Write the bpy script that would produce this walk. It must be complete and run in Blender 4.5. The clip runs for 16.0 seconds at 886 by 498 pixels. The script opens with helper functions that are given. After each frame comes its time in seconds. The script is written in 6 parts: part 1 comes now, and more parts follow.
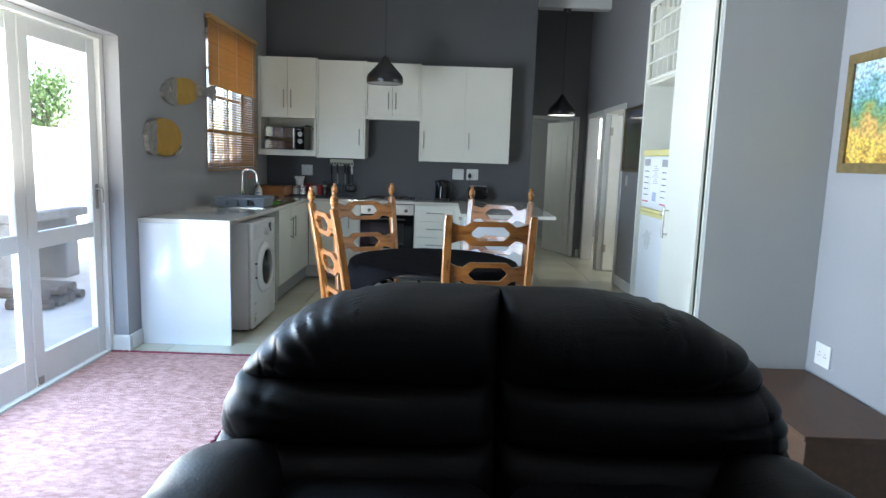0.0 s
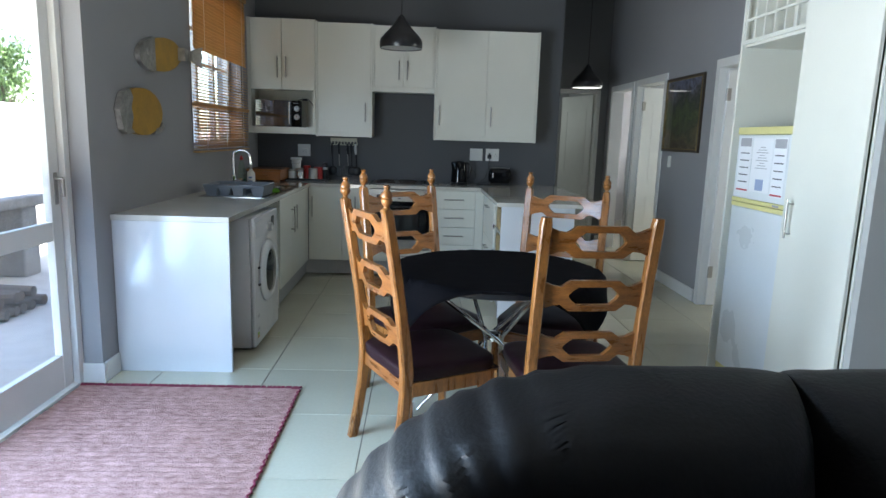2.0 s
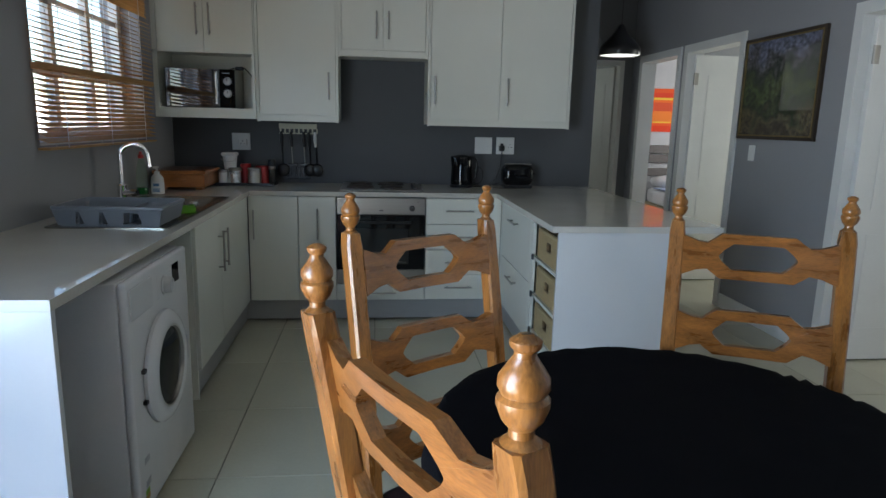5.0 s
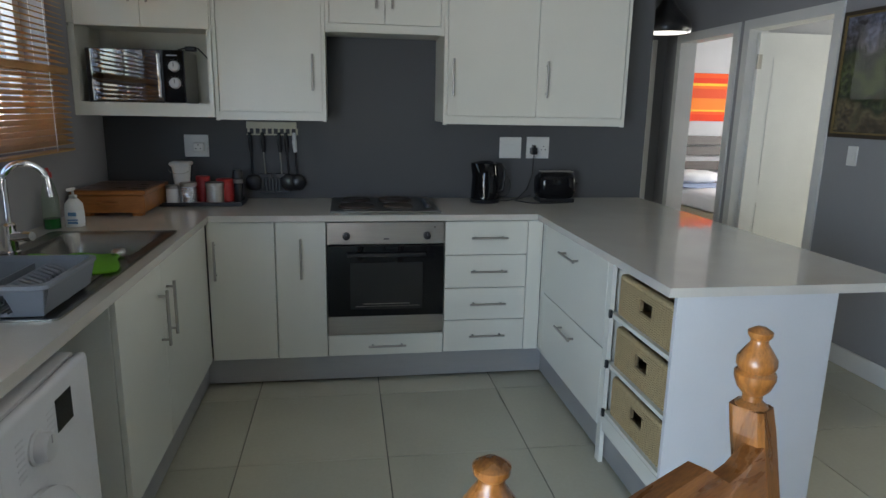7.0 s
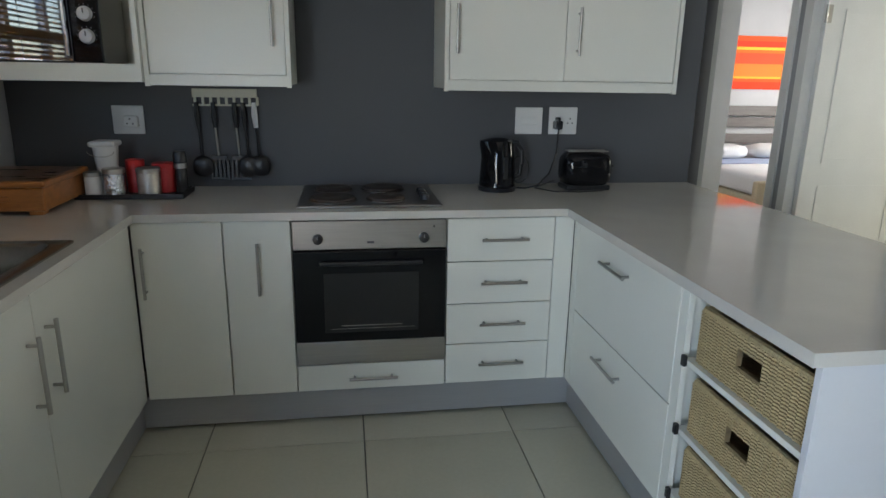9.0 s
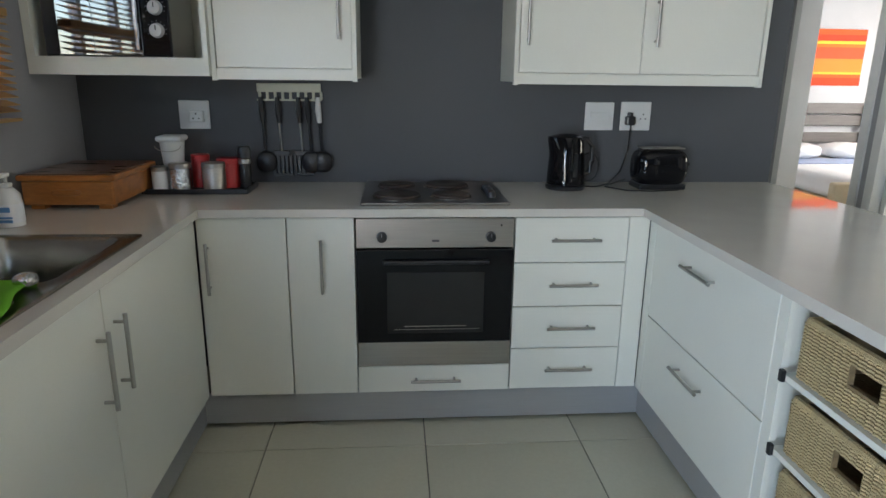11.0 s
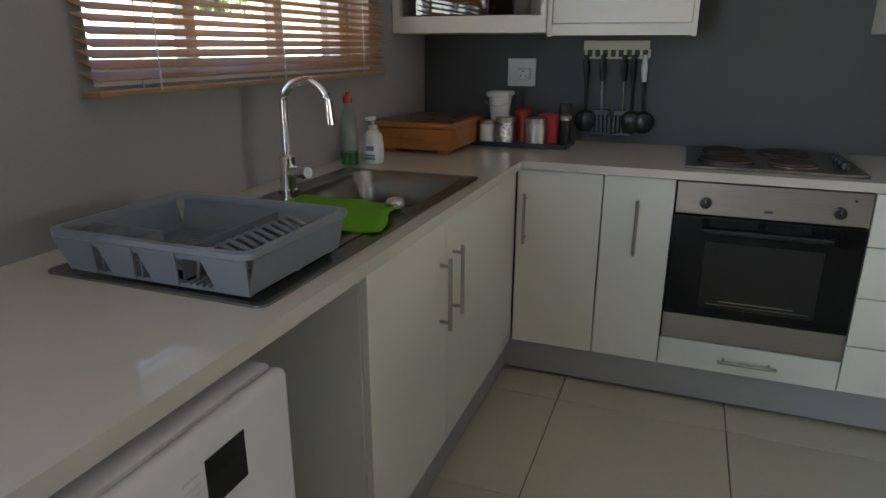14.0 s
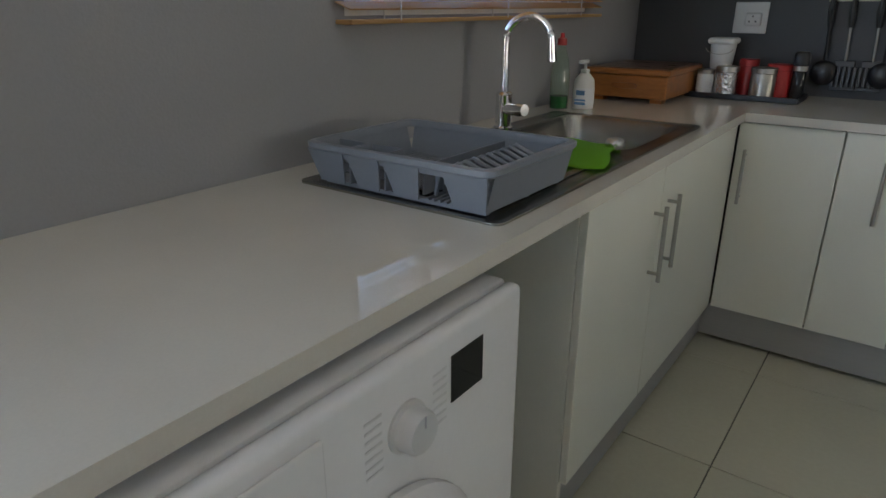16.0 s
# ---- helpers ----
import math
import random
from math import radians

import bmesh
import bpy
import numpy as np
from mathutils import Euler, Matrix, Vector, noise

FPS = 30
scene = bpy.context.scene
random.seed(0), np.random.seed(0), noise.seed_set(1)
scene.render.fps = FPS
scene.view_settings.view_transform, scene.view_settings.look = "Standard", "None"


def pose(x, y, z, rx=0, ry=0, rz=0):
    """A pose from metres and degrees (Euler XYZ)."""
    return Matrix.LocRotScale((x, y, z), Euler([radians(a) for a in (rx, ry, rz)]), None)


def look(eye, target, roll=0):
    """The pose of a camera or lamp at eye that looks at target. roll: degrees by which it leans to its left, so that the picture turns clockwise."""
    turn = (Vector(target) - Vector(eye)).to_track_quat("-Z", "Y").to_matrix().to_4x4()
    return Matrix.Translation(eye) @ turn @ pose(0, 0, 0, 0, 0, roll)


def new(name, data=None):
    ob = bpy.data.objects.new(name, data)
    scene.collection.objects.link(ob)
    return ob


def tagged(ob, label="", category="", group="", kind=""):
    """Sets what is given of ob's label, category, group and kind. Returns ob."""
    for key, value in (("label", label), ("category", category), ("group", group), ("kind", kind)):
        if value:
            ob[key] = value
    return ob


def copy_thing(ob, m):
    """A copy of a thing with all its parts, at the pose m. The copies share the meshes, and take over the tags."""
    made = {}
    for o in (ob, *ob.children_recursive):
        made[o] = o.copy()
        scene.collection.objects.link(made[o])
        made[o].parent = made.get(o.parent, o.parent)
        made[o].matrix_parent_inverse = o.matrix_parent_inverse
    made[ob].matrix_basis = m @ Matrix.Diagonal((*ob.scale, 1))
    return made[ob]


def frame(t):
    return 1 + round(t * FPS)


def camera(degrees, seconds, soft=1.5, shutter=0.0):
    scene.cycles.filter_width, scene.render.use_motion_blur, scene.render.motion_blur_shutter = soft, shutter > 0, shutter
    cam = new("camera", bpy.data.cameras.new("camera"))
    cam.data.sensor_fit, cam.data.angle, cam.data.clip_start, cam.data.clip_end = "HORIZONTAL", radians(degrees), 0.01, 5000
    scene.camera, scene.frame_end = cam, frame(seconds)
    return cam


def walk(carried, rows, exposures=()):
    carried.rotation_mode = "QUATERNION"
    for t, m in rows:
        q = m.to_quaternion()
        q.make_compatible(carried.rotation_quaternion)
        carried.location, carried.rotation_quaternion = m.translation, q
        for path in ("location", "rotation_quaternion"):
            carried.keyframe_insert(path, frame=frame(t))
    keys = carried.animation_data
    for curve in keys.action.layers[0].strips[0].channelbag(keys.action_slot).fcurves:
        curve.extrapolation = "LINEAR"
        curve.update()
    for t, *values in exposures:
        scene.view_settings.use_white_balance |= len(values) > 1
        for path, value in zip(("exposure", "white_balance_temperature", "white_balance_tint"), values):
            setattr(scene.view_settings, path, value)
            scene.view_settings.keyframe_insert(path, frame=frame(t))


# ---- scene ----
cam = camera(69.8, 16.0, soft=1.5)
PATH = [
    (0, (0.94, 1.881, 1.371), (0.937, 3.862, 1.092), 1.9),
    (0.5, (0.838, 2.048, 1.362), (0.83, 4.025, 1.061), 1.8),
    (1, (0.745, 2.259, 1.364), (0.748, 4.233, 1.044), 1.9),
    (1.5, (0.629, 2.499, 1.367), (0.677, 4.471, 1.038), 1.9),
    (2, (0.496, 2.752, 1.374), (0.573, 4.72, 1.027), 1.8),
    (2.5, (0.424, 3.019, 1.367), (0.537, 4.984, 1.013), 1.7),
    (3, (0.429, 3.358, 1.364), (0.569, 5.32, 1.001), 1.6),
    (3.5, (0.388, 3.66, 1.352), (0.547, 5.619, 0.984), 1.5),
    (4, (0.308, 3.968, 1.352), (0.499, 5.924, 0.979), 1.5),
    (4.5, (0.29, 4.312, 1.346), (0.501, 6.263, 0.964), 1.5),
    (5, (0.253, 4.642, 1.356), (0.468, 6.593, 0.970), 1.4),
    (6.25, (0.03, 5.36, 1.405), (0.32, 7.29, 0.98), 1.25),
    (7.5, (0.17, 6.008, 1.432), (0.472, 7.933, 0.982), 1.1),
    (8, (0.2, 6.25, 1.415), (0.508, 8.164, 0.92), 1.1),
    (9.2, (0.21, 6.53, 1.39), (0.505, 8.44, 0.87), 0.9),
    (10.5, (0.18, 6.6, 1.374), (0.43, 8.514, 0.851), 0.7),
    (11, (0.151, 6.601, 1.369), (0.298, 8.525, 0.845), 0.7),
    (11.5, (0.125, 6.6, 1.362), (0.151, 8.527, 0.829), 0.5),
    (12, (0.107, 6.6, 1.350), (-0.025, 8.524, 0.820), 0.3),
    (12.5, (0.088, 6.594, 1.342), (-0.197, 8.497, 0.795), 0.2),
    (13, (0.058, 6.59, 1.326), (-0.359, 8.464, 0.767), 0.2),
    (13.5, (0.036, 6.577, 1.317), (-0.519, 8.406, 0.729), 0.2),
    (14, (0.008, 6.564, 1.305), (-0.667, 8.346, 0.699), 0.1),
    (14.5, (-0.016, 6.546, 1.293), (-0.809, 8.27, 0.662), 0.1),
    (15, (-0.042, 6.533, 1.277), (-0.946, 8.196, 0.624), 0.0),
    (15.5, (-0.064, 6.514, 1.262), (-1.055, 8.108, 0.567), 0.0),
    (16, (-0.084, 6.494, 1.243), (-1.194, 7.996, 0.527), 0.0),
]
EXPOSURES = [(0.0, 2.66, 6200, 5), (0.5, 2.74, 6200, 5), (1.5, 2.46, 6200, 5), (3.0, 2.03, 6200, 5), (4.0, 1.87, 6200, 5), (5.0, 1.87, 6250, 6), (7.5, 2.3, 6500, 8), (10.5, 2.58, 6600, 8),
             (11.5, 2.92, 6650, 9), (12.5, 2.63, 6800, 10), (13.5, 2.3, 7050, 11), (14.5, 2.43, 7150, 11), (15.0, 2.55, 7050, 11), (16.0, 2.5, 6900, 10)]
walk(cam, [(t, look(eye, target, roll)) for t, eye, target, roll in PATH], EXPOSURES)

# ---- world and light ----
SUN_ELEV, SUN_AZ = 58.0, -70.0      # azimuth from +y towards -x
world = bpy.data.worlds.new("sky")
scene.world = world
world.use_nodes = True
wn = world.node_tree
sky = wn.nodes.new("ShaderNodeTexSky")
sky.sky_type = "NISHITA"
sky.sun_disc = False
sky.sun_elevation = radians(SUN_ELEV)
sky.sun_rotation = radians(-SUN_AZ)
wn.links.new(sky.outputs[0], wn.nodes["Background"].inputs[0])
wn.nodes["Background"].inputs[1].default_value = 0.15
SD = Vector((-math.sin(radians(SUN_AZ)) * math.cos(radians(SUN_ELEV)), math.cos(radians(SUN_AZ)) * math.cos(radians(SUN_ELEV)), math.sin(radians(SUN_ELEV))))
sun = new("sun", bpy.data.lights.new("sun", "SUN"))
sun.data.energy, sun.data.angle, sun.data.color = 5.0, radians(0.5), (1, 0.95, 0.87)
sun.matrix_world = look(SD * 20, (0, 0, 0))


def area(name, eye, target, sx, sy, watts, colour=(1, 1, 1)):
    lamp = new(name, bpy.data.lights.new(name, "AREA"))
    lamp.data.shape, lamp.data.size, lamp.data.size_y, lamp.data.energy, lamp.data.color = "RECTANGLE", sx, sy, watts, colour
    lamp.matrix_world = look(eye, target)
    return lamp


# sky light in the garden doors, whose southern leaves lie out of view
area("garden_door_light", (-1.27, 4.42, 1.06), (0, 4.42, 0.42), 1.2, 1.95, 31, (0.47, 0.685, 1.0))
# warm fill lamp added in the doors, aimed up to imitate sunlit paving bounce
area("paving_bounce_fill", (-1.28, 4.42, 1.06), (-0.3, 4.42, 2.3), 1.19, 1.9, 25, (1.0, 0.945, 0.85))
# fill lamps added in the rooms beyond; no side windows are built there
area("fill_light_room_a", (5.9, 7.3, 1.5), (3, 7.3, 1.2), 1.2, 1.2, 9, (1, 0.97, 0.9))
area("fill_light_room_b", (5.9, 9.3, 1.5), (3, 9.6, 1.3), 1.1, 1.2, 11, (1, 0.98, 0.86))
area("fill_light_bedroom", (6.45, 12.3, 1.5), (4, 12.6, 1.0), 1.6, 1.2, 18, (1, 0.98, 0.95))

# unseen fill lamp added to brighten the windowless room past the passage
area("fill_light_back_room", (1.15, 12.5, 1.6), (2.5, 12.3, 1.1), 1.1, 1.1, 1.6, (0.95, 1, 0.92))

# ---- materials ----


def mat(name, base, rough=0.5, metal=0.0, var=0.12, scale=6.0, fine=90.0, bump=0.05, coat=0.0, spec=0.5, stretch=(1, 1, 1), tint=None, rand=0.0):
    m = bpy.data.materials.new(name)
    m.use_nodes = True
    nt = m.node_tree
    N, L = nt.nodes, nt.links
    b = N["Principled BSDF"]
    b.inputs["Roughness"].default_value, b.inputs["Metallic"].default_value = rough, metal
    b.inputs["Coat Weight"].default_value, b.inputs["Specular IOR Level"].default_value = coat, spec
    co = N.new("ShaderNodeTexCoord")
    mp = N.new("ShaderNodeMapping")
    mp.inputs["Scale"].default_value = stretch
    L.new(co.outputs["Object"], mp.inputs[0])
    n1, n2 = N.new("ShaderNodeTexNoise"), N.new("ShaderNodeTexNoise")
    for n, s, d in ((n1, scale, 4), (n2, fine, 3)):
        n.inputs["Scale"].default_value, n.inputs["Detail"].default_value = s, d
        L.new(mp.outputs[0], n.inputs["Vector"])
    mixn = N.new("ShaderNodeMath")
    mixn.operation = "MULTIPLY_ADD"
    mixn.inputs[1].default_value = 0.65
    L.new(n1.outputs[0], mixn.inputs[0])
    half = N.new("ShaderNodeMath")
    half.operation = "MULTIPLY"
    half.inputs[1].default_value = 0.35
    L.new(n2.outputs[0], half.inputs[0])
    L.new(half.outputs[0], mixn.inputs[2])
    ramp = N.new("ShaderNodeValToRGB")
    lo = [c * (1 - var) for c in base]
    hi = [min(1, c * (1 + var)) for c in (tint or base)]
    ramp.color_ramp.elements[0].position, ramp.color_ramp.elements[1].position = 0.3, 0.7
    ramp.color_ramp.elements[0].color, ramp.color_ramp.elements[1].color = (*lo, 1), (*hi, 1)
    L.new(mixn.outputs[0], ramp.inputs[0])
    out = ramp.outputs[0]
    if rand:
        oi = N.new("ShaderNodeObjectInfo")
        hsv = N.new("ShaderNodeHueSaturation")
        mr = N.new("ShaderNodeMapRange")
        mr.inputs[3].default_value, mr.inputs[4].default_value = 1 - rand, 1 + rand
        L.new(oi.outputs["Random"], mr.inputs[0])
        L.new(mr.outputs[0], hsv.inputs["Value"])
        L.new(out, hsv.inputs["Color"])
        out = hsv.outputs[0]
    L.new(out, b.inputs["Base Color"])
    rr = N.new("ShaderNodeMapRange")
    rr.inputs[3].default_value, rr.inputs[4].default_value = max(0.02, rough * 0.85), min(1, rough * 1.18)
    L.new(n1.outputs[0], rr.inputs[0])
    L.new(rr.outputs[0], b.inputs["Roughness"])
    if bump:
        bp = N.new("ShaderNodeBump")
        bp.inputs["Strength"].default_value, bp.inputs["Distance"].default_value = bump, 0.01
        L.new(n2.outputs[0], bp.inputs["Height"])
        L.new(bp.outputs[0], b.inputs["Normal"])
    return m


def glow(name, colour, strength):
    m = mat(name, colour, 0.4, bump=0)
    b = m.node_tree.nodes["Principled BSDF"]
    b.inputs["Emission Color"].default_value, b.inputs["Emission Strength"].default_value = (*colour, 1), strength
    return m


def glass(name, tint=(1, 1, 1)):
    m = bpy.data.materials.new(name)
    m.use_nodes = True
    nt = m.node_tree
    nt.nodes.clear()
    o, t, g, mx, fr = [nt.nodes.new("ShaderNode" + k) for k in ("OutputMaterial", "BsdfTransparent", "BsdfGlossy", "MixShader", "LayerWeight")]
    pw, ml = nt.nodes.new("ShaderNodeMath"), nt.nodes.new("ShaderNodeMath")
    pw.operation, ml.operation = "POWER", "MULTIPLY_ADD"
    pw.inputs[1].default_value, ml.inputs[1].default_value, ml.inputs[2].default_value = 5.0, 0.9, 0.04
    fr.inputs[0].default_value = 0.5
    nt.links.new(fr.outputs["Facing"], pw.inputs[0])
    nt.links.new(pw.outputs[0], ml.inputs[0])
    t.inputs[0].default_value = (*tint, 1)
    g.inputs["Roughness"].default_value = 0.02
    nt.links.new(ml.outputs[0], mx.inputs[0])
    nt.links.new(t.outputs[0], mx.inputs[1])
    nt.links.new(g.outputs[0], mx.inputs[2])
    nt.links.new(mx.outputs[0], o.inputs[0])
    return m


def stripes(name, rows, rough=0.8, axis=2, lo=0.0, hi=1.0, wob=0.0):
    """A cloth or board of bands along one generated axis."""
    m = mat(name, (0.5, 0.5, 0.5), rough)
    nt = m.node_tree
    co = nt.nodes.new("ShaderNodeTexCoord")
    sp = nt.nodes.new("ShaderNodeSeparateXYZ")
    rp = nt.nodes.new("ShaderNodeValToRGB")
    nt.links.new(co.outputs["Generated"], sp.inputs[0])
    nt.links.new(sp.outputs[axis], rp.inputs[0])
    rp.color_ramp.interpolation = "CONSTANT" if not wob else "EASE"
    while len(rp.color_ramp.elements) < len(rows):
        rp.color_ramp.elements.new(0.5)
    for e, (p, c) in zip(rp.color_ramp.elements, rows):
        e.position, e.color = p, (*c, 1)
    nt.links.new(rp.outputs[0], nt.nodes["Principled BSDF"].inputs["Base Color"])
    return m


def painting(name, colours, scale, zones):
    """An oil painting: noise-broken patches of paint, with colours set by height."""
    m = mat(name, colours[0], 0.45, bump=0.2, fine=60)
    nt = m.node_tree
    N, L = nt.nodes, nt.links
    co = N.new("ShaderNodeTexCoord")
    sp = N.new("ShaderNodeSeparateXYZ")
    L.new(co.outputs["Generated"], sp.inputs[0])
    nz = N.new("ShaderNodeTexNoise")
    nz.inputs["Scale"].default_value, nz.inputs["Detail"].default_value = scale, 6
    L.new(co.outputs["Generated"], nz.inputs["Vector"])
    md = N.new("ShaderNodeMath")
    md.operation = "MULTIPLY_ADD"
    md.inputs[1].default_value, md.inputs[2].default_value = 0.9, -0.45
    L.new(nz.outputs[0], md.inputs[0])
    ad = N.new("ShaderNodeMath")
    L.new(sp.outputs[2], ad.inputs[0])
    L.new(md.outputs[0], ad.inputs[1])
    rp = N.new("ShaderNodeValToRGB")
    while len(rp.color_ramp.elements) < len(colours):
        rp.color_ramp.elements.new(0.5)
    for e, p, c in zip(rp.color_ramp.elements, zones, colours):
        e.position, e.color = p, (*c, 1)
    L.new(ad.outputs[0], rp.inputs[0])
    vz = N.new("ShaderNodeTexNoise")
    vz.inputs["Scale"].default_value, vz.inputs["Detail"].default_value = scale * 4, 5
    L.new(co.outputs["Generated"], vz.inputs["Vector"])
    mr = N.new("ShaderNodeMapRange")
    mr.inputs[1].default_value, mr.inputs[2].default_value, mr.inputs[3].default_value, mr.inputs[4].default_value = 0.3, 0.7, 0.35, 1.6
    L.new(vz.outputs[0], mr.inputs[0])
    hs = N.new("ShaderNodeHueSaturation")
    L.new(mr.outputs[0], hs.inputs["Value"])
    L.new(rp.outputs[0], hs.inputs["Color"])
    L.new(hs.outputs[0], N["Principled BSDF"].inputs["Base Color"])
    return m


PANEL = mat("pale_grey_panel_paint", (0.40, 0.40, 0.385), 0.6, var=0.04, scale=1.5, fine=160, bump=0.05)
# charcoal wall colour lightened to stand in for light missing in the passage
PASSAGE = mat("lightened_charcoal_passage_paint", (0.17, 0.173, 0.18), 0.7, var=0.06, scale=1.5, fine=160, bump=0.08)
GREY = mat("grey_wall_paint", (0.30, 0.30, 0.31), 0.75, var=0.05, scale=1.5, fine=160, bump=0.08)
DARK = mat("charcoal_wall_paint", (0.082, 0.084, 0.09), 0.6, var=0.06, scale=1.5, fine=160, bump=0.08)
BEDWALL = mat("pale_wall_paint", (0.5, 0.5, 0.52), 0.8, var=0.04, bump=0.05)
CEIL = mat("white_ceiling_paint", (0.75, 0.75, 0.74), 0.85, var=0.03, bump=0.04)
WHITE = mat("white_painted_wood", (0.72, 0.72, 0.70), 0.4, var=0.05, scale=4, fine=120, bump=0.04)
CAB = mat("white_cabinet_laminate", (0.70, 0.695, 0.62), 0.33, var=0.03, scale=3, fine=140, bump=0.015)
GLOSS = mat("white_gloss_panel", (0.62, 0.63, 0.645), 0.14, var=0.02, scale=3, bump=0.004, coat=0.3)
TOP = mat("pale_quartz_worktop", (0.56, 0.535, 0.48), 0.035, var=0.05, scale=5, fine=260, bump=0.004)
TILE = mat("porcelain_floor_tile", (0.46, 0.445, 0.35), 0.2, var=0.06, scale=2.2, fine=60, bump=0.01, rand=0.035)
GROUT = mat("dark_grout", (0.13, 0.125, 0.11), 0.9, var=0.2)
KICK = mat("brushed_grey_plinth", (0.42, 0.42, 0.42), 0.42, 0.5, var=0.05, stretch=(1, 1, 30), bump=0.02)
STEEL = mat("brushed_steel", (0.42, 0.40, 0.365), 0.33, 1.0, var=0.08, stretch=(1, 1, 25), bump=0.03)
HOBST = mat("dark_brushed_hob_steel", (0.22, 0.21, 0.20), 0.35, 1.0, var=0.1, bump=0.02)
SINKST = mat("sink_steel", (0.34, 0.33, 0.30), 0.25, 1.0, var=0.08, bump=0.02)
CHROME = mat("chrome", (0.85, 0.85, 0.86), 0.07, 1.0, var=0.02, bump=0)
HANDLE = mat("satin_nickel", (0.40, 0.385, 0.355), 0.3, 1.0, var=0.05, bump=0.01)
WOOD = mat("honey_oak", (0.155, 0.055, 0.011), 0.28, var=0.38, scale=5, fine=40, bump=0.05, stretch=(9, 9, 1.2), tint=(0.265, 0.107, 0.025), coat=0.25)
WOODX = mat("honey_oak_rail", (0.14, 0.046, 0.0095), 0.28, var=0.38, scale=5, fine=40, bump=0.05, stretch=(1.5, 9, 9), tint=(0.24, 0.092, 0.021), coat=0.25)
BOXW = mat("varnished_pine", (0.36, 0.135, 0.032), 0.3, var=0.3, scale=4, fine=40, stretch=(1.5, 6, 9), bump=0.03, coat=0.3)
BOXD = mat("dark_varnished_lid", (0.13, 0.05, 0.022), 0.28, var=0.4, scale=4, stretch=(2, 9, 9), coat=0.3)
CHESTW = mat("worn_brown_chest_wood", (0.08, 0.04, 0.022), 0.5, var=0.4, scale=3, fine=40, stretch=(8, 1.5, 8), bump=0.08)
LEATHER = mat("black_leather", (0.005, 0.005, 0.006), 0.52, var=0.3, scale=7, fine=130, bump=0.12, spec=0.22)
MAROON = mat("dark_maroon_vinyl", (0.013, 0.0045, 0.007), 0.42, var=0.25, scale=8, fine=220, bump=0.06, spec=0.2)
CLOTH = mat("black_tablecloth", (0.003, 0.003, 0.0042), 0.9, var=0.25, scale=12, fine=400, bump=0.15, spec=0.06)
BLACK = mat("black_plastic", (0.012, 0.012, 0.014), 0.3, var=0.15, bump=0.01)
MIRRORB = mat("mirrored_black_glass", (0.20, 0.205, 0.22), 0.04, 1.0, var=0.05, bump=0)
BGLASS = mat("black_oven_glass", (0.005, 0.005, 0.006), 0.05, var=0.1, bump=0, spec=0.3)
SMOKE = mat("smoked_window", (0.022, 0.022, 0.022), 0.06, var=0.1, bump=0, spec=0.35)
IRON = mat("cast_hotplate", (0.045, 0.033, 0.026), 0.5, var=0.3, scale=14, bump=0.1)
PLASTIC = mat("white_plastic", (0.72, 0.72, 0.70), 0.35, var=0.03, bump=0.01)
ENAMEL = mat("white_enamel", (0.66, 0.66, 0.67), 0.22, var=0.03, bump=0.005)
FRIDGE = mat("aged_white_enamel", (0.66, 0.69, 0.70), 0.28, var=0.04, scale=3, bump=0.01)
YELLOW = mat("yellowed_plastic", (0.66, 0.61, 0.27), 0.4, var=0.08, bump=0.01)
CREAM = mat("cream_plastic", (0.60, 0.58, 0.44), 0.4, var=0.05, bump=0.01)
GREYP = mat("grey_plastic", (0.19, 0.21, 0.245), 0.36, var=0.06, bump=0.01)
GREEN = mat("green_microfibre", (0.11, 0.34, 0.012), 0.95, var=0.12, fine=420, bump=0.4)
BAMBOO = mat("bamboo_slat", (0.52, 0.32, 0.15), 0.5, var=0.25, scale=6, stretch=(4, 1, 4), bump=0.03, rand=0.15)
bnt = BAMBOO.node_tree
btr, bmx = bnt.nodes.new("ShaderNodeBsdfTranslucent"), bnt.nodes.new("ShaderNodeMixShader")
btr.inputs[0].default_value = (0.80, 0.52, 0.20, 1)
bmx.inputs[0].default_value = 0.4
bnt.links.new(bnt.nodes["Principled BSDF"].outputs[0], bmx.inputs[1])
bnt.links.new(btr.outputs[0], bmx.inputs[2])
bnt.links.new(bmx.outputs[0], bnt.nodes["Material Output"].inputs[0])
FISHY = mat("ochre_painted_wood", (0.38, 0.215, 0.03), 0.55, var=0.22, scale=12, fine=70, bump=0.1)
TIN = mat("beaten_tin", (0.42, 0.41, 0.40), 0.38, 0.9, var=0.35, scale=22, fine=60, bump=0.5)
RUG = mat("pink_rag_rug_weave", (0.36, 0.185, 0.165), 0.97, var=0.3, scale=26, fine=150, bump=1.0, spec=0.1, stretch=(0.8, 1.5, 1), tint=(0.47, 0.29, 0.26))
FRINGE = mat("crimson_fringe", (0.20, 0.02, 0.05), 0.95, var=0.3, fine=200, bump=0.3)
WICKER = mat("wicker", (0.20, 0.14, 0.07), 0.8, var=0.3, scale=30, bump=0.3)
WICKERR = mat("wicker_rim", (0.42, 0.32, 0.165), 0.75, var=0.3, scale=30, stretch=(1, 8, 1), bump=0.4)
GLASS = glass("clear_glass")
GREENGL = glass("green_tinted_plastic", (0.86, 0.95, 0.88))
RED = mat("red_plastic", (0.42, 0.02, 0.02), 0.35, var=0.1, bump=0)
SOAP = mat("green_dish_soap", (0.01, 0.10, 0.02), 0.15, var=0.1, bump=0)
INK = mat("printed_ink", (0.08, 0.08, 0.09), 0.7, bump=0)
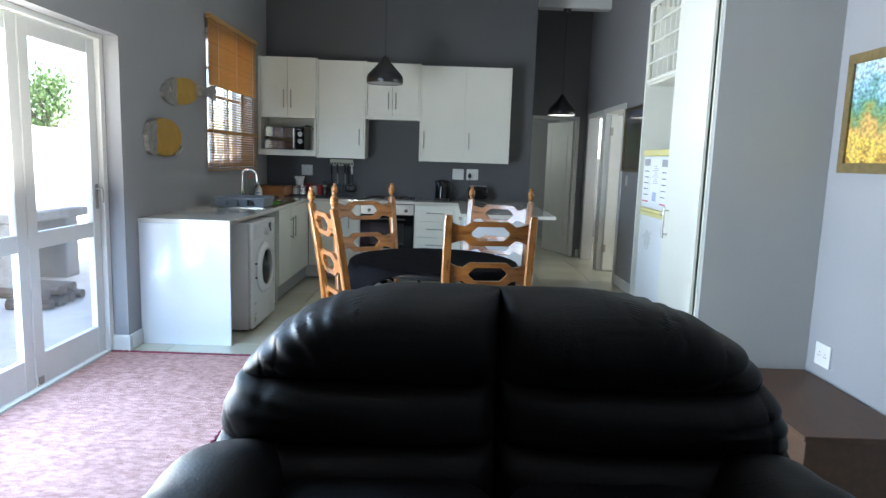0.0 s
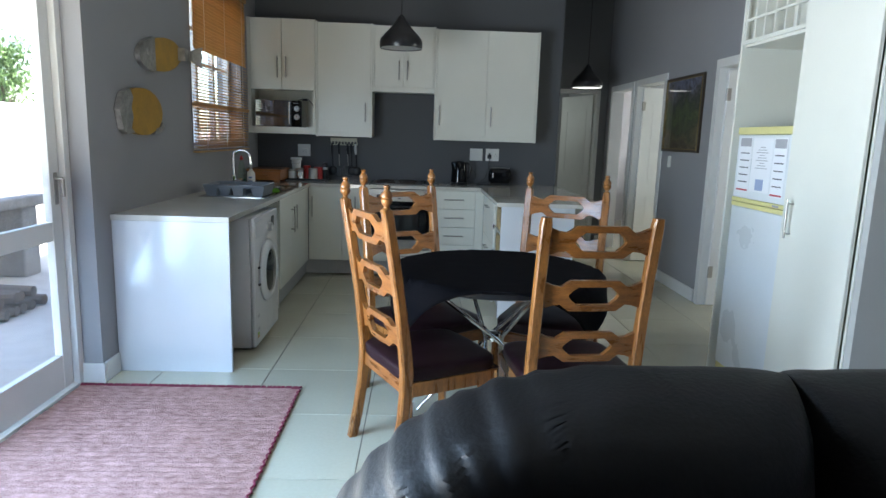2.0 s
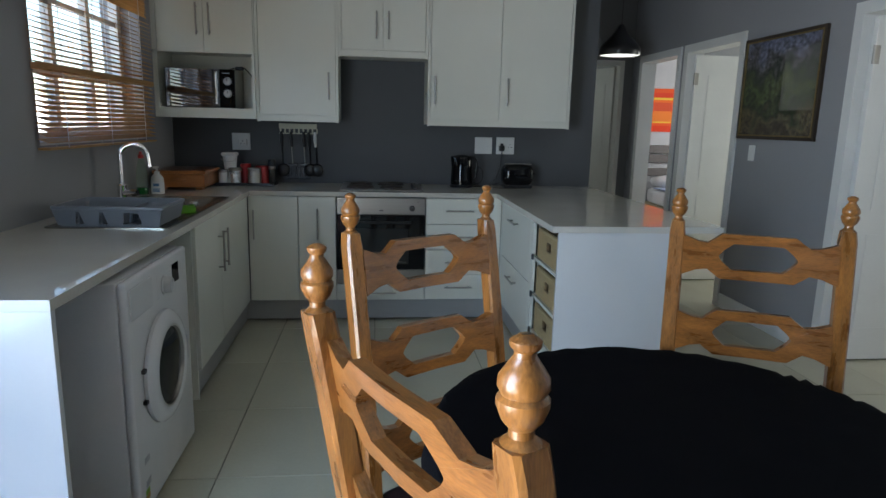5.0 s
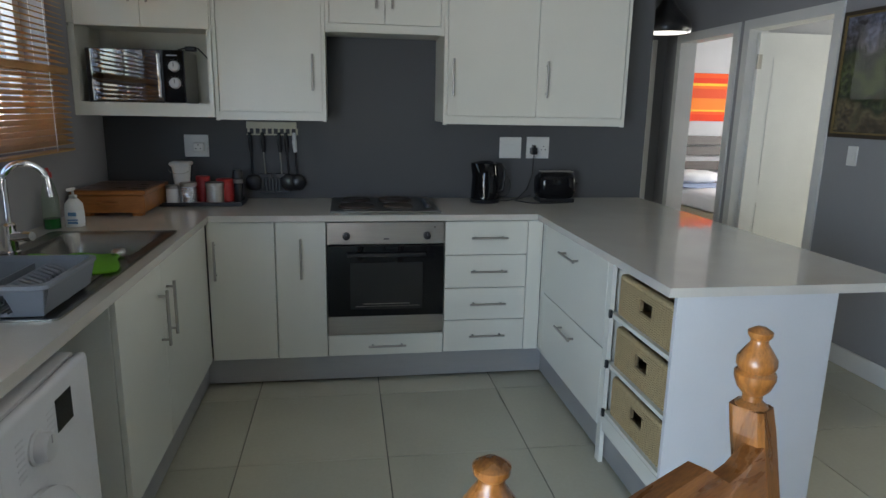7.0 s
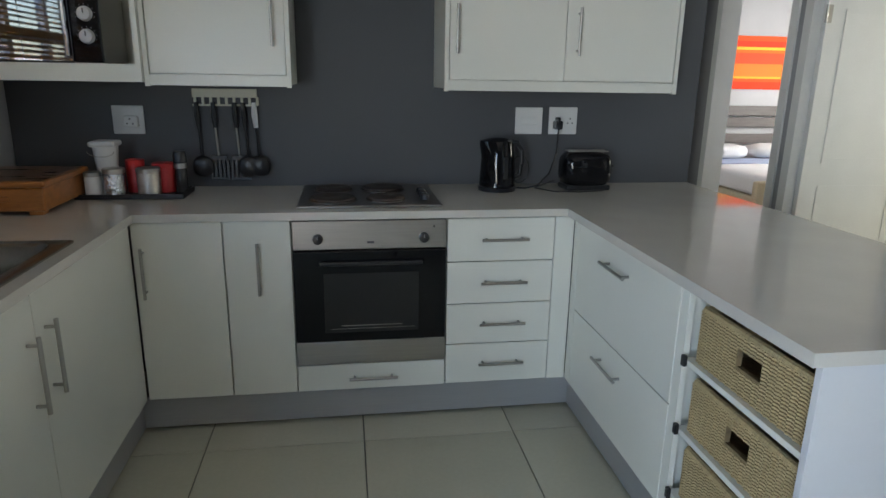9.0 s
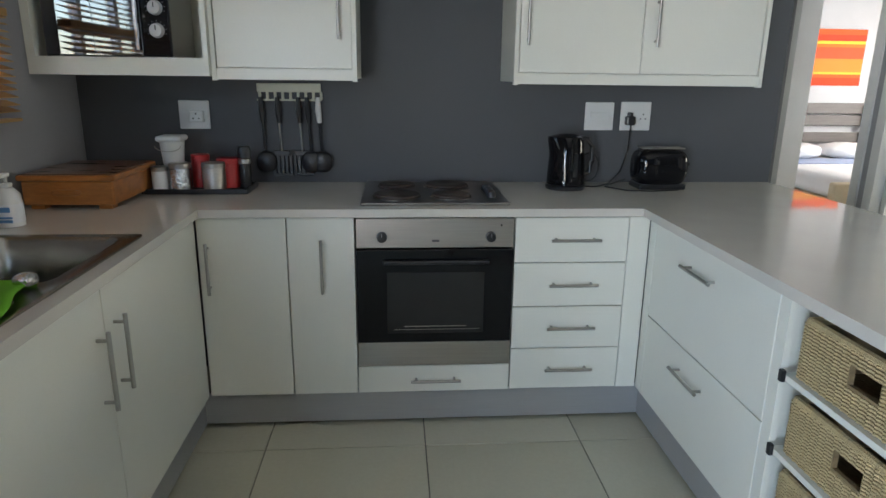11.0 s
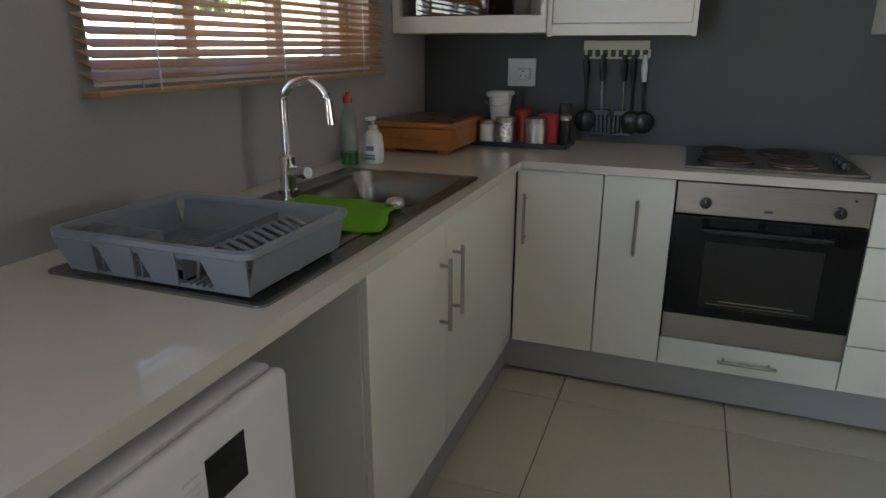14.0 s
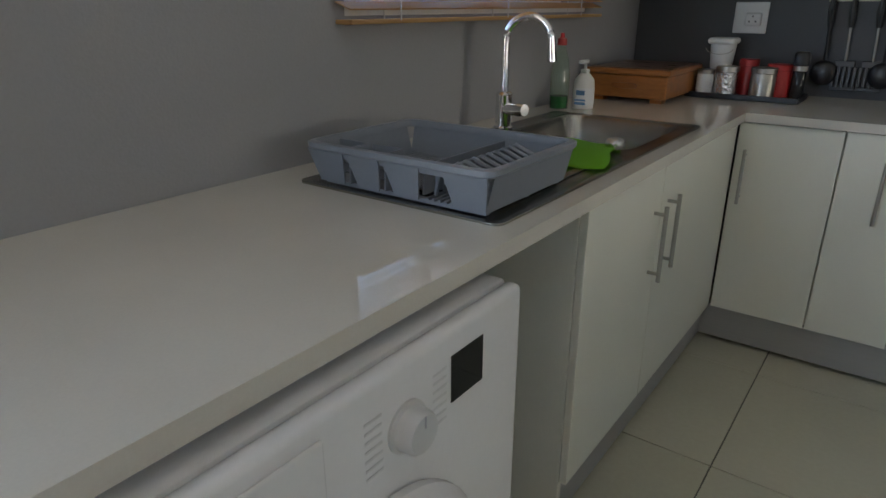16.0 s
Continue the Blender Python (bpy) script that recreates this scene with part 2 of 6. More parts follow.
INKG = mat("pale_printed_text", (0.35, 0.35, 0.37), 0.7, bump=0)
KNOBG = mat("pale_grey_plastic", (0.5, 0.5, 0.5), 0.35, var=0.03, bump=0.01)
INKP = mat("faint_grey_print", (0.5, 0.5, 0.51), 0.5, bump=0)
INKR = mat("red_printed_bar", (0.5, 0.08, 0.1), 0.7, bump=0)
INKB = mat("blue_label_print", (0.12, 0.25, 0.45), 0.6, bump=0)
PAPER = mat("white_paper", (0.75, 0.76, 0.78), 0.8, var=0.02, bump=0)
FOIL = mat("coffee_foil", (0.6, 0.6, 0.6), 0.25, 1.0, var=0.3, scale=30, bump=0.6)
GOLDF = mat("dull_gold_frame", (0.20, 0.145, 0.06), 0.5, 0.3, var=0.3, scale=30, bump=0.2)
DARKF = mat("dark_gilt_frame", (0.05, 0.035, 0.025), 0.3, 0.2, var=0.3, bump=0.1)
LINEN = mat("white_linen", (0.72, 0.72, 0.73), 0.9, var=0.04, scale=5, fine=300, bump=0.2)
BLUEL = mat("pale_blue_linen", (0.32, 0.38, 0.55), 0.9, var=0.1, bump=0.1)
LIME = mat("lime_green_cloth", (0.25, 0.40, 0.06), 0.9, var=0.15, bump=0.1)
BEIGE = mat("beige_upholstery", (0.47, 0.40, 0.29), 0.85, var=0.1, bump=0.1)
HEADB = mat("grey_brown_headboard_wood", (0.11, 0.095, 0.09), 0.5, var=0.3, stretch=(1, 6, 8), bump=0.05)
PAVING = mat("sunlit_paving_brick", (0.50, 0.46, 0.42), 0.9, var=0.15, scale=4, fine=60, bump=0.2, rand=0.12)
PLASTER = mat("white_backdrop_plaster", (0.78, 0.77, 0.74), 0.9, var=0.05, bump=0.1)
STONE = mat("grey_stone_block", (0.30, 0.28, 0.26), 0.9, var=0.3, scale=5, fine=40, bump=0.4)
LEAF = mat("garden_leaf", (0.07, 0.13, 0.03), 0.6, var=0.4, scale=20, bump=0.1, tint=(0.12, 0.2, 0.05))
BARK = mat("bark", (0.12, 0.085, 0.06), 0.9, var=0.3, bump=0.4)
LAMPGLOW = glow("white_lamp_inside", (1.0, 0.97, 0.9), 0.35)
BEACH = painting("beach_painting", [(0.45, 0.25, 0.05), (0.75, 0.52, 0.1), (0.65, 0.38, 0.12), (0.25, 0.32, 0.1), (0.12, 0.30, 0.22), (0.30, 0.50, 0.62), (0.55, 0.68, 0.7)], 7, (0.0, 0.15, 0.35, 0.5, 0.62, 0.78, 0.95))
FOREST = painting("forest_painting", [(0.05, 0.035, 0.02), (0.13, 0.10, 0.05), (0.025, 0.04, 0.018), (0.085, 0.11, 0.035), (0.02, 0.035, 0.02), (0.10, 0.09, 0.10), (0.16, 0.17, 0.24)], 6, (0.0, 0.15, 0.3, 0.5, 0.65, 0.8, 0.95))
ART = stripes("orange_striped_weaving", [(0.0, (0.75, 0.05, 0.01)), (0.14, (0.8, 0.1, 0.015)), (0.2, (0.85, 0.45, 0.04)), (0.24, (0.85, 0.22, 0.03)), (0.48, (0.72, 0.09, 0.03)), (0.68, (0.85, 0.16, 0.02)), (0.74, (0.85, 0.55, 0.05)), (0.79, (0.75, 0.05, 0.015)), (0.9, (0.8, 0.1, 0.02))])

# ---- mesh helpers ----
ORG = {}


def thing(name, loc, label, category, group="", kind=""):
    e = new(name)
    e.location = loc
    e.empty_display_size = 0.05
    ORG[e] = Vector(loc)
    return tagged(e, label, category, group, kind)


def finish(bm, name, material, smooth=False):
    me = bpy.data.meshes.new(name)
    bmesh.ops.recalc_face_normals(bm, faces=bm.faces[:])
    bm.to_mesh(me)
    bm.free()
    me.materials.append(material)
    if smooth:
        for p in me.polygons:
            p.use_smooth = True
        me.set_sharp_from_angle(angle=radians(38))
    return me


def part(name, bm, material, parent, label="", smooth=False):
    o = ORG[parent]
    bmesh.ops.translate(bm, verts=bm.verts[:], vec=-o)
    ob = new(name, finish(bm, name, material, smooth))
    ob.parent = parent
    ORG[ob] = o
    return tagged(ob, label)


def solo(name, bm, material, label="", category="", kind="", smooth=False, group=""):
    lo = Vector([min(v.co[i] for v in bm.verts) for i in range(3)])
    hi = Vector([max(v.co[i] for v in bm.verts) for i in range(3)])
    o = Vector(((lo.x + hi.x) / 2, (lo.y + hi.y) / 2, lo.z))
    bmesh.ops.translate(bm, verts=bm.verts[:], vec=-o)
    ob = new(name, finish(bm, name, material, smooth))
    ob.location = o
    ORG[ob] = o
    return tagged(ob, label, category, group, kind)


def box(x0, y0, z0, x1, y1, z1, bev=0.0, bm=None, seg=2):
    b = bmesh.new()
    bmesh.ops.create_cube(b, size=1, matrix=Matrix.Translation(((x0 + x1) / 2, (y0 + y1) / 2, (z0 + z1) / 2)) @ Matrix.Diagonal((abs(x1 - x0), abs(y1 - y0), abs(z1 - z0), 1)))
    if bev:
        bmesh.ops.bevel(b, geom=b.edges[:], offset=bev, segments=seg, affect="EDGES", profile=0.5)
    return merge(bm, b)


def merge(bm, b):
    if bm is None:
        return b
    vs = {v: bm.verts.new(v.co) for v in b.verts}
    for f in b.faces:
        bm.faces.new([vs[v] for v in f.verts])
    b.free()
    return bm


def boxes(rows, bev=0.0):
    bm = None
    for r in rows:
        bm = box(*r, bev=bev, bm=bm)
    return bm


def rod(p0, p1, r0, r1=None, seg=14, bm=None):
    p0, p1 = Vector(p0), Vector(p1)
    b = bmesh.new()
    d = p1 - p0
    bmesh.ops.create_cone(b, cap_ends=True, segments=seg, radius1=r0, radius2=r0 if r1 is None else r1, depth=d.length,
                          matrix=Matrix.Translation((p0 + p1) / 2) @ d.to_track_quat("Z", "Y").to_matrix().to_4x4())
    return merge(bm, b)


def lathe(c, prof, seg=24, bm=None, axis="z"):
    """prof: rows of (radius, height)."""
    b = bmesh.new()
    rings = []
    for r, h in prof:
        ring = []
        for i in range(seg):
            a = 2 * math.pi * i / seg
            u, v = max(r, 1e-4) * math.cos(a), max(r, 1e-4) * math.sin(a)
            p = {"z": (u, v, h), "x": (h, u, v), "y": (u, h, v)}[axis]
            ring.append(b.verts.new(Vector(p) + Vector(c)))
        rings.append(ring)
    for a, d in zip(rings, rings[1:]):
        for i in range(seg):
            j = (i + 1) % seg
            b.faces.new((a[i], a[j], d[j], d[i]))
    for ring in (rings[0], rings[-1]):
        b.faces.new(ring)
    return merge(bm, b)


def tube(pts, r, seg=10, bm=None):
    b = bmesh.new()
    pts = [Vector(p) for p in pts]
    rings = []
    for i, p in enumerate(pts):
        d = (pts[min(i + 1, len(pts) - 1)] - pts[max(i - 1, 0)]).normalized()
        up = Vector((0, 0, 1)) if abs(d.z) < 0.9 else Vector((0, 1, 0))
        s = d.cross(up).normalized()
        u = s.cross(d)
        rr = r[i] if isinstance(r, (list, tuple)) else r
        rings.append([b.verts.new(p + rr * (math.cos(2 * math.pi * k / seg) * s + math.sin(2 * math.pi * k / seg) * u)) for k in range(seg)])
    for a, d in zip(rings, rings[1:]):
        for k in range(seg):
            j = (k + 1) % seg
            b.faces.new((a[k], a[j], d[j], d[k]))
    b.faces.new(rings[0])
    b.faces.new(rings[-1])
    return merge(bm, b)


def arc(n, f):
    return [f(i / (n - 1)) for i in range(n)]


def slab(outline, holes_match, y0, y1, place):
    """A flat board with one hole: outline and hole are loops of equal length in (u, v); place maps (u, v, depth) to the world."""
    b = bmesh.new()
    n = len(outline)
    L = [[b.verts.new(place(u, v, d)) for u, v in loop] for d in (y0, y1) for loop in (outline, holes_match)]
    of, hf, ob_, hb = L
    for i in range(n):
        j = (i + 1) % n
        b.faces.new((of[i], of[j], hf[j], hf[i]))
        b.faces.new((ob_[i], hb[i], hb[j], ob_[j]))
        b.faces.new((of[i], ob_[i], ob_[j], of[j]))
        b.faces.new((hf[i], hf[j], hb[j], hb[i]))
    return b


def plate(outline, d0, d1, place):
    """A flat board from a convex-ish outline in (u, v)."""
    b = bmesh.new()
    A = [b.verts.new(place(u, v, d0)) for u, v in outline]
    B = [b.verts.new(place(u, v, d1)) for u, v in outline]
    n = len(A)
    b.faces.new(A)
    b.faces.new(B[::-1])
    for i in range(n):
        j = (i + 1) % n
        b.faces.new((A[i], B[i], B[j], A[j]))
    return b


def cushion(cx, cy, cz, sx, sy, sz, n=4.0, cuts=14, wrinkle=0.006, warp=None, freq=9.0, seedv=0.0):
    b = bmesh.new()
    bmesh.ops.create_cube(b, size=2)
    bmesh.ops.subdivide_edges(b, edges=b.edges[:], cuts=cuts, use_grid_fill=True)
    for v in b.verts:
        p = v.co
        k = (abs(p.x) ** n + abs(p.y) ** n + abs(p.z) ** n) ** (1 / n)
        q = p / k
        if warp:
            q = warp(q)
        w = Vector((q.x * sx / 2, q.y * sy / 2, q.z * sz / 2))
        nz = noise.noise(Vector((w.x * freq + seedv, w.y * freq, w.z * freq * 0.5))) * wrinkle
        w += q.normalized() * nz
        v.co = w + Vector((cx, cy, cz))
    return b


def handle(parent, a, b_, out, r=0.006):
    """A bar handle from a to b_, standing off by the vector out."""
    a, b_, out = Vector(a), Vector(b_), Vector(out)
    d = (b_ - a).normalized()
    bm = rod(a + out, b_ + out, r)
    for q in (a + d * 0.022, b_ - d * 0.022):
        rod(q, q + out, r * 0.8, bm=bm, seg=10)
    return part("handle", bm, HANDLE, parent, "satin nickel bar handle", True)


# ---- structure ----
WL, WR, YB, YE, YS, CZ = -1.20, 2.95, 9.50, 11.3, -1.5, 3.7
T = 0.22
# unseen stretch south of y 3.82 left solid to keep light off the sofa
wall_w = solo("wall_west", boxes([
    (WL - T, YS, 0, WL, 3.82, CZ), (WL - T, 3.82, 2.09, WL, 6.1, CZ), (WL - T, 6.1, 0, WL, 7.62, CZ),
    (WL - T, 7.62, 0, WL, 8.93, 1.22), (WL - T, 7.62, 2.45, WL, 8.93, CZ), (WL - T, 8.93, 0, WL, YB + 0.12, CZ)]), GREY,
    "grey painted plaster wall with garden doors and a window", "wall", "structure")
solo("wall_north", box(WL, YB, 0, 1.93, YB + 0.12, CZ), DARK, "charcoal painted kitchen wall behind the cupboards", "wall", "structure")
solo("wall_hall_west", box(1.81, YB + 0.12, 0, 1.93, YE, CZ), PASSAGE, "charcoal painted passage wall", "wall", "structure")
solo("wall_hall_end", boxes([(1.93, YE, 0, 2.05, YE + 0.12, 2.02), (2.83, YE, 0, WR, YE + 0.12, 2.02), (1.93, YE, 2.02, WR, YE + 0.12, CZ)]), PASSAGE, "charcoal passage end wall with a doorway", "wall", "structure")
solo("wall_east", boxes([
    (WR, YS, 0, WR + 0.12, 7.2, CZ), (WR, 7.2, 2.02, WR + 0.12, 8.08, CZ), (WR, 8.08, 0, WR + 0.12, 9.27, CZ), (WR, 9.27, 2.02, WR + 0.12, 10.1, CZ),
    (WR, 10.1, 0, WR + 0.12, 10.27, CZ), (WR, 10.27, 2.02, WR + 0.12, 11.05, CZ), (WR, 11.05, 0, WR + 0.12, YE + 0.12, CZ)]), GREY,
    "grey painted plaster wall with three doorways", "wall", "structure")
solo("wall_south", box(WL - T, YS - T, 0, WR + 0.12, YS, CZ), GREY, "plain grey painted wall", "wall", "structure")
solo("wall_partition", box(2.335, 5.262, 0, WR - 0.002, 5.302, CZ - 0.3), PANEL, "pale grey painted end panel beside the fridge cupboard", "wall", "structure")
solo("ceiling", box(WL - T, YS - T, CZ, 6.8, 14.4, CZ + 0.1), CEIL, "white painted ceiling", "ceiling", "structure")
solo("beam", box(1.932, 10.22, 3.31, WR - 0.002, 10.38, 3.44, 0.004), WHITE, "white painted timber beam across the passage", "beam", "structure")
# rooms beyond the doors
RM = WR + 0.12
solo("wall_room_a", boxes([(RM, 6.0, 0, 6.0, 6.1, CZ), (6.0, 6.0, 0, 6.1, 8.3, CZ), (RM, 8.2, 0, 6.0, 8.3, CZ)]), BEDWALL, "pale painted bathroom walls", "wall", "structure")
solo("wall_room_b", boxes([(6.0, 8.3, 0, 6.1, 10.24, CZ), (RM, 10.14, 0, 6.0, 10.24, CZ)]), BEDWALL, "pale painted room walls", "wall", "structure")
solo("wall_bedroom", boxes([(RM, 14.0, 0, 3.45, 14.1, CZ), (3.45, 14.0, 0, 3.95, 14.1, 1.45), (3.45, 14.0, 2.35, 3.95, 14.1, CZ), (3.95, 14.0, 0, 6.6, 14.1, CZ), (6.6, 10.24, 0, 6.7, 14.1, CZ),
      (WR, YE + 0.12, 0, RM, 14.1, CZ), (6.1, 10.14, 0, 6.7, 10.24, CZ)]), BEDWALL, "pale grey bedroom walls", "wall", "structure")
solo("wall_back_room", boxes([(1.0, 13.6, 0, WR, 13.7, CZ), (1.0, YE, 0, 1.1, 13.6, CZ), (1.1, YE, 0, 1.93, YE + 0.12, CZ)]), BEDWALL, "plain walls of the room past the passage", "wall", "structure")


def skirting(name, rows):
    bm = None
    for x0, y0, x1, y1 in rows:
        bm = box(x0, y0, 0.0, x1, y1, 0.11, 0.004, bm)
    solo(name, bm, WHITE, "white painted skirting board", "skirting", "structure")


skirting("baseboard", [(WL, 6.115, WL + 0.016, 6.27), (WL - 0.15, 6.083, WL + 0.016, 6.1)])
skirting("baseboard", [(WR - 0.016, 8.16, WR, 9.20), (WR - 0.016, 10.13, WR, 10.2), (2.9, YE - 0.016, WR, YE)])


def doorway_frame(name, y0, y1, top=2.02):
    bm = boxes([(WR - 0.014, y0 - 0.055, 0, WR + 0.134, y0 + 0.012, top - 0.01), (WR - 0.014, y1 - 0.012, 0, WR + 0.134, y1 + 0.055, top - 0.01), (WR - 0.014, y0 - 0.055, top - 0.012, WR + 0.134, y1 + 0.055, top + 0.055)])
    solo(name, bm, WHITE, "white painted timber door frame", "door frame", "structure")


def door_leaf(name, m, label, width=0.78):
    """A moulded panel door in its own frame: hinge at the origin, leaf along +x, faces at y = -0.02 and 0.02."""
    d = thing(name, (0, 0, 0), label, "door", kind="structure")
    t = 0.018
    part("leaf", box(0, -t, 0.01, width, t, 1.99, 0.002), WHITE, d)
    for z0, z1 in ((0.18, 0.78), (0.92, 1.82)):
        for s in (-1, 1):
            bm = slab([(0.12, z0), (width - 0.12, z0), (width - 0.12, z1), (0.12, z1)], [(0.15, z0 + 0.03), (width - 0.15, z0 + 0.03), (width - 0.15, z1 - 0.03), (0.15, z1 - 0.03)],
                      s * t, s * (t + 0.0035), lambda u, v, q: Vector((u, q, v)))
            part("moulding", bm, WHITE, d)
    for z in (0.25, 1.74):
        bm = boxes([(-0.012, -t - 0.004, z, 0.03, -t + 0.001, z + 0.1)])
        rod((-0.006, -t - 0.006, z), (-0.006, -t - 0.006, z + 0.1), 0.007, bm=bm)
        part("hinge", bm, STEEL, d, "steel butt hinge")
    bm = rod((width - 0.06, -t, 1.0), (width - 0.06, -t - 0.045, 1.0), 0.009)
    rod((width - 0.06, -t - 0.045, 1.0), (width - 0.17, -t - 0.045, 1.0), 0.009, bm=bm)
    part("door_handle", bm, HANDLE, d, "", True)
    d.matrix_basis = m
    return d


doorway_frame("door_frame_1", 7.2, 8.08)
doorway_frame("door_frame_2", 9.27, 10.1)
doorway_frame("door_frame_3", 10.27, 11.05)
door_leaf("door_1", pose(WR + 0.05, 8.045, 0), "white moulded panel door standing open beside the fridge")
door_leaf("door_2", pose(WR + 0.05, 10.065, 0), "white moulded panel door standing open")
door_leaf("door_3", pose(WR + 0.10, 10.30, 0, 0, 0, 3), "white bedroom door standing wide open", 0.74)
solo("door_frame_4", boxes([(2.04, YE - 0.012, 0, 2.075, YE + 0.13, 2.0), (2.805, YE - 0.012, 0, 2.85, YE + 0.13, 2.0), (2.03, YE - 0.012, 2.0, 2.85, YE + 0.13, 2.05)]), WHITE, "white painted timber door frame", "door frame", "structure")
door_leaf("door_4", pose(2.80, YE + 0.11, 0, 0, 0, 112), "white panel door half open at the passage end", 0.72)

# garden doors
XD = -1.35


def garden_leaf(y0, y1, handle_at=None):
    d = thing("garden_door", (XD, (y0 + y1) / 2, 0.02), "white painted timber garden door with clear glass panes", "door", "garden doors", "structure")
    g = 0.002
    s = 0.085
    part("stile", box(XD - 0.02, y0 + g, 0.02, XD + 0.02, y0 + s, 2.05, 0.003), WHITE, d)
    part("stile", box(XD - 0.02, y1 - s, 0.02, XD + 0.02, y1 - g, 2.05, 0.003), WHITE, d)
    for z0, z1 in ((0.02, 0.20), (0.80, 0.895), (1.955, 2.05)):
        part("rail", box(XD - 0.018, y0 + s, z0, XD + 0.018, y1 - s, z1, 0.003), WHITE, d)
    for z0, z1 in ((0.20, 0.80), (0.895, 1.955)):
        p = part("pane", box(XD - 0.003, y0 + s - 0.005, z0 - 0.005, XD + 0.003, y1 - s + 0.005, z1 + 0.005), GLASS, d, "clear glass pane")
        p.visible_shadow = False
    if handle_at:
        bm = box(XD + 0.02, handle_at - 0.014, 0.98, XD + 0.026, handle_at + 0.014, 1.14, 0.002)
        rod((XD + 0.026, handle_at, 1.11), (XD + 0.06, handle_at, 1.11), 0.008, bm=bm)
        rod((XD + 0.06, handle_at, 1.11), (XD + 0.06, handle_at, 1.02), 0.008, bm=bm)
        part("door_handle", bm, HANDLE, d, "small steel lever handle", True)
        part("floor_bolt", box(XD + 0.02, y0 + 0.015, 0.03, XD + 0.03, y0 + 0.055, 0.075, 0.002), HANDLE, d, "brass floor bolt")
    return d


garden_leaf(5.31, 6.045, 6.005)
garden_leaf(4.575, 5.305)
garden_leaf(3.84, 4.57)
solo("door_frame_garden", boxes([(XD - 0.05, 6.048, 0, XD + 0.05, 6.098, 2.09), (XD - 0.05, 3.822, 0, XD + 0.05, 3.838, 2.09), (XD - 0.05, 3.838, 2.055, XD + 0.05, 6.048, 2.088), (XD - 0.05, 3.838, 0.0, XD + 0.05, 6.048, 0.018)], 0.003), WHITE, "white painted timber frame of the garden doors", "door frame", "structure")

# kitchen window, casement bars behind the blind
wf = thing("window_1", (WL - 0.12, 8.275, 1.22), "white steel-barred kitchen window in the grey wall", "window", kind="structure")
XW = WL - 0.13
part("window_frame", boxes([(XW - 0.025, 7.62, 1.22, XW + 0.025, 7.67, 2.45), (XW - 0.025, 8.88, 1.22, XW + 0.025, 8.93, 2.45), (XW - 0.025, 7.67, 1.22, XW + 0.025, 8.88, 1.27), (XW - 0.025, 7.67, 2.40, XW + 0.025, 8.88, 2.45)]), WHITE, wf)
for y in (8.06, 8.48):
    part("mullion", box(XW - 0.02, y - 0.022, 1.27, XW + 0.02, y + 0.022, 2.40), WHITE, wf)
for z in (1.56, 1.90, 2.15):
    part("glazing_bar", box(XW - 0.015, 7.67, z - 0.012, XW + 0.012, 8.88, z + 0.012), WHITE, wf)
p = part("pane", box(XW - 0.004, 7.66, 1.26, XW + 0.001, 8.89, 2.41), GLASS, wf)
p.visible_shadow = False
part("window_sill", box(WL - 0.1, 7.622, 1.2205, WL - 0.002, 8.928, 1.235), WHITE, wf)
w = thing("window_2", (3.7, 14.03, 1.45), "small bright bedroom window", "window", kind="structure")
part("window_frame", boxes([(3.45, 14.02, 1.45, 3.49, 14.07, 2.35), (3.91, 14.02, 1.45, 3.95, 14.07, 2.35), (3.49, 14.02, 1.45, 3.91, 14.07, 1.49), (3.49, 14.02, 2.31, 3.91, 14.07, 2.35)]), WHITE, w)
p = part("pane", box(3.485, 14.042, 1.485, 3.915, 14.048, 2.315), GLASS, w)
p.visible_shadow = False


# ---- outside ----
solo("ground", box(-400, -400, -0.4, 400, 400, -0.06), PAVING, "pale sunlit paved yard", "ground", "structure")
# added white wall: gives the glaring backdrop and bounces sun into the doors
solo("backdrop_wall", box(-7.2, -6, -0.06, -7.0, 24, 1.75, 0.02), PLASTER, "white plastered wall added across the yard as a bright backdrop", "wall", "structure")
braai = thing("braai", (-3.6, 8.4, -0.06), "low grey stone outdoor fireplace in the yard", "fireplace")
for x0, y0, z0, x1, y1, z1 in ((-4.1, 8.0, -0.06, -3.2, 8.25, 0.62), (-4.1, 8.75, -0.06, -3.2, 9.0, 0.62), (-4.2, 7.95, 0.62, -3.1, 9.05, 0.72)):
    part("stone_slab", box(x0, y0, z0, x1, y1, z1, 0.02), STONE, braai)
lp = thing("log_pile", (-3.0, 7.9, -0.06), "small pile of dark firewood on the paving", "firewood")
for i in range(9):
    a = random.uniform(-0.5, 0.5)
    y, z = 7.3 + 0.13 * (i % 5), -0.01 + 0.1 * (i // 5)
    part("log", rod((-2.9 + 0.1 * a, y, z), (-2.5, y + 0.15 * a, z), 0.05, 0.042, 9), BARK, lp)


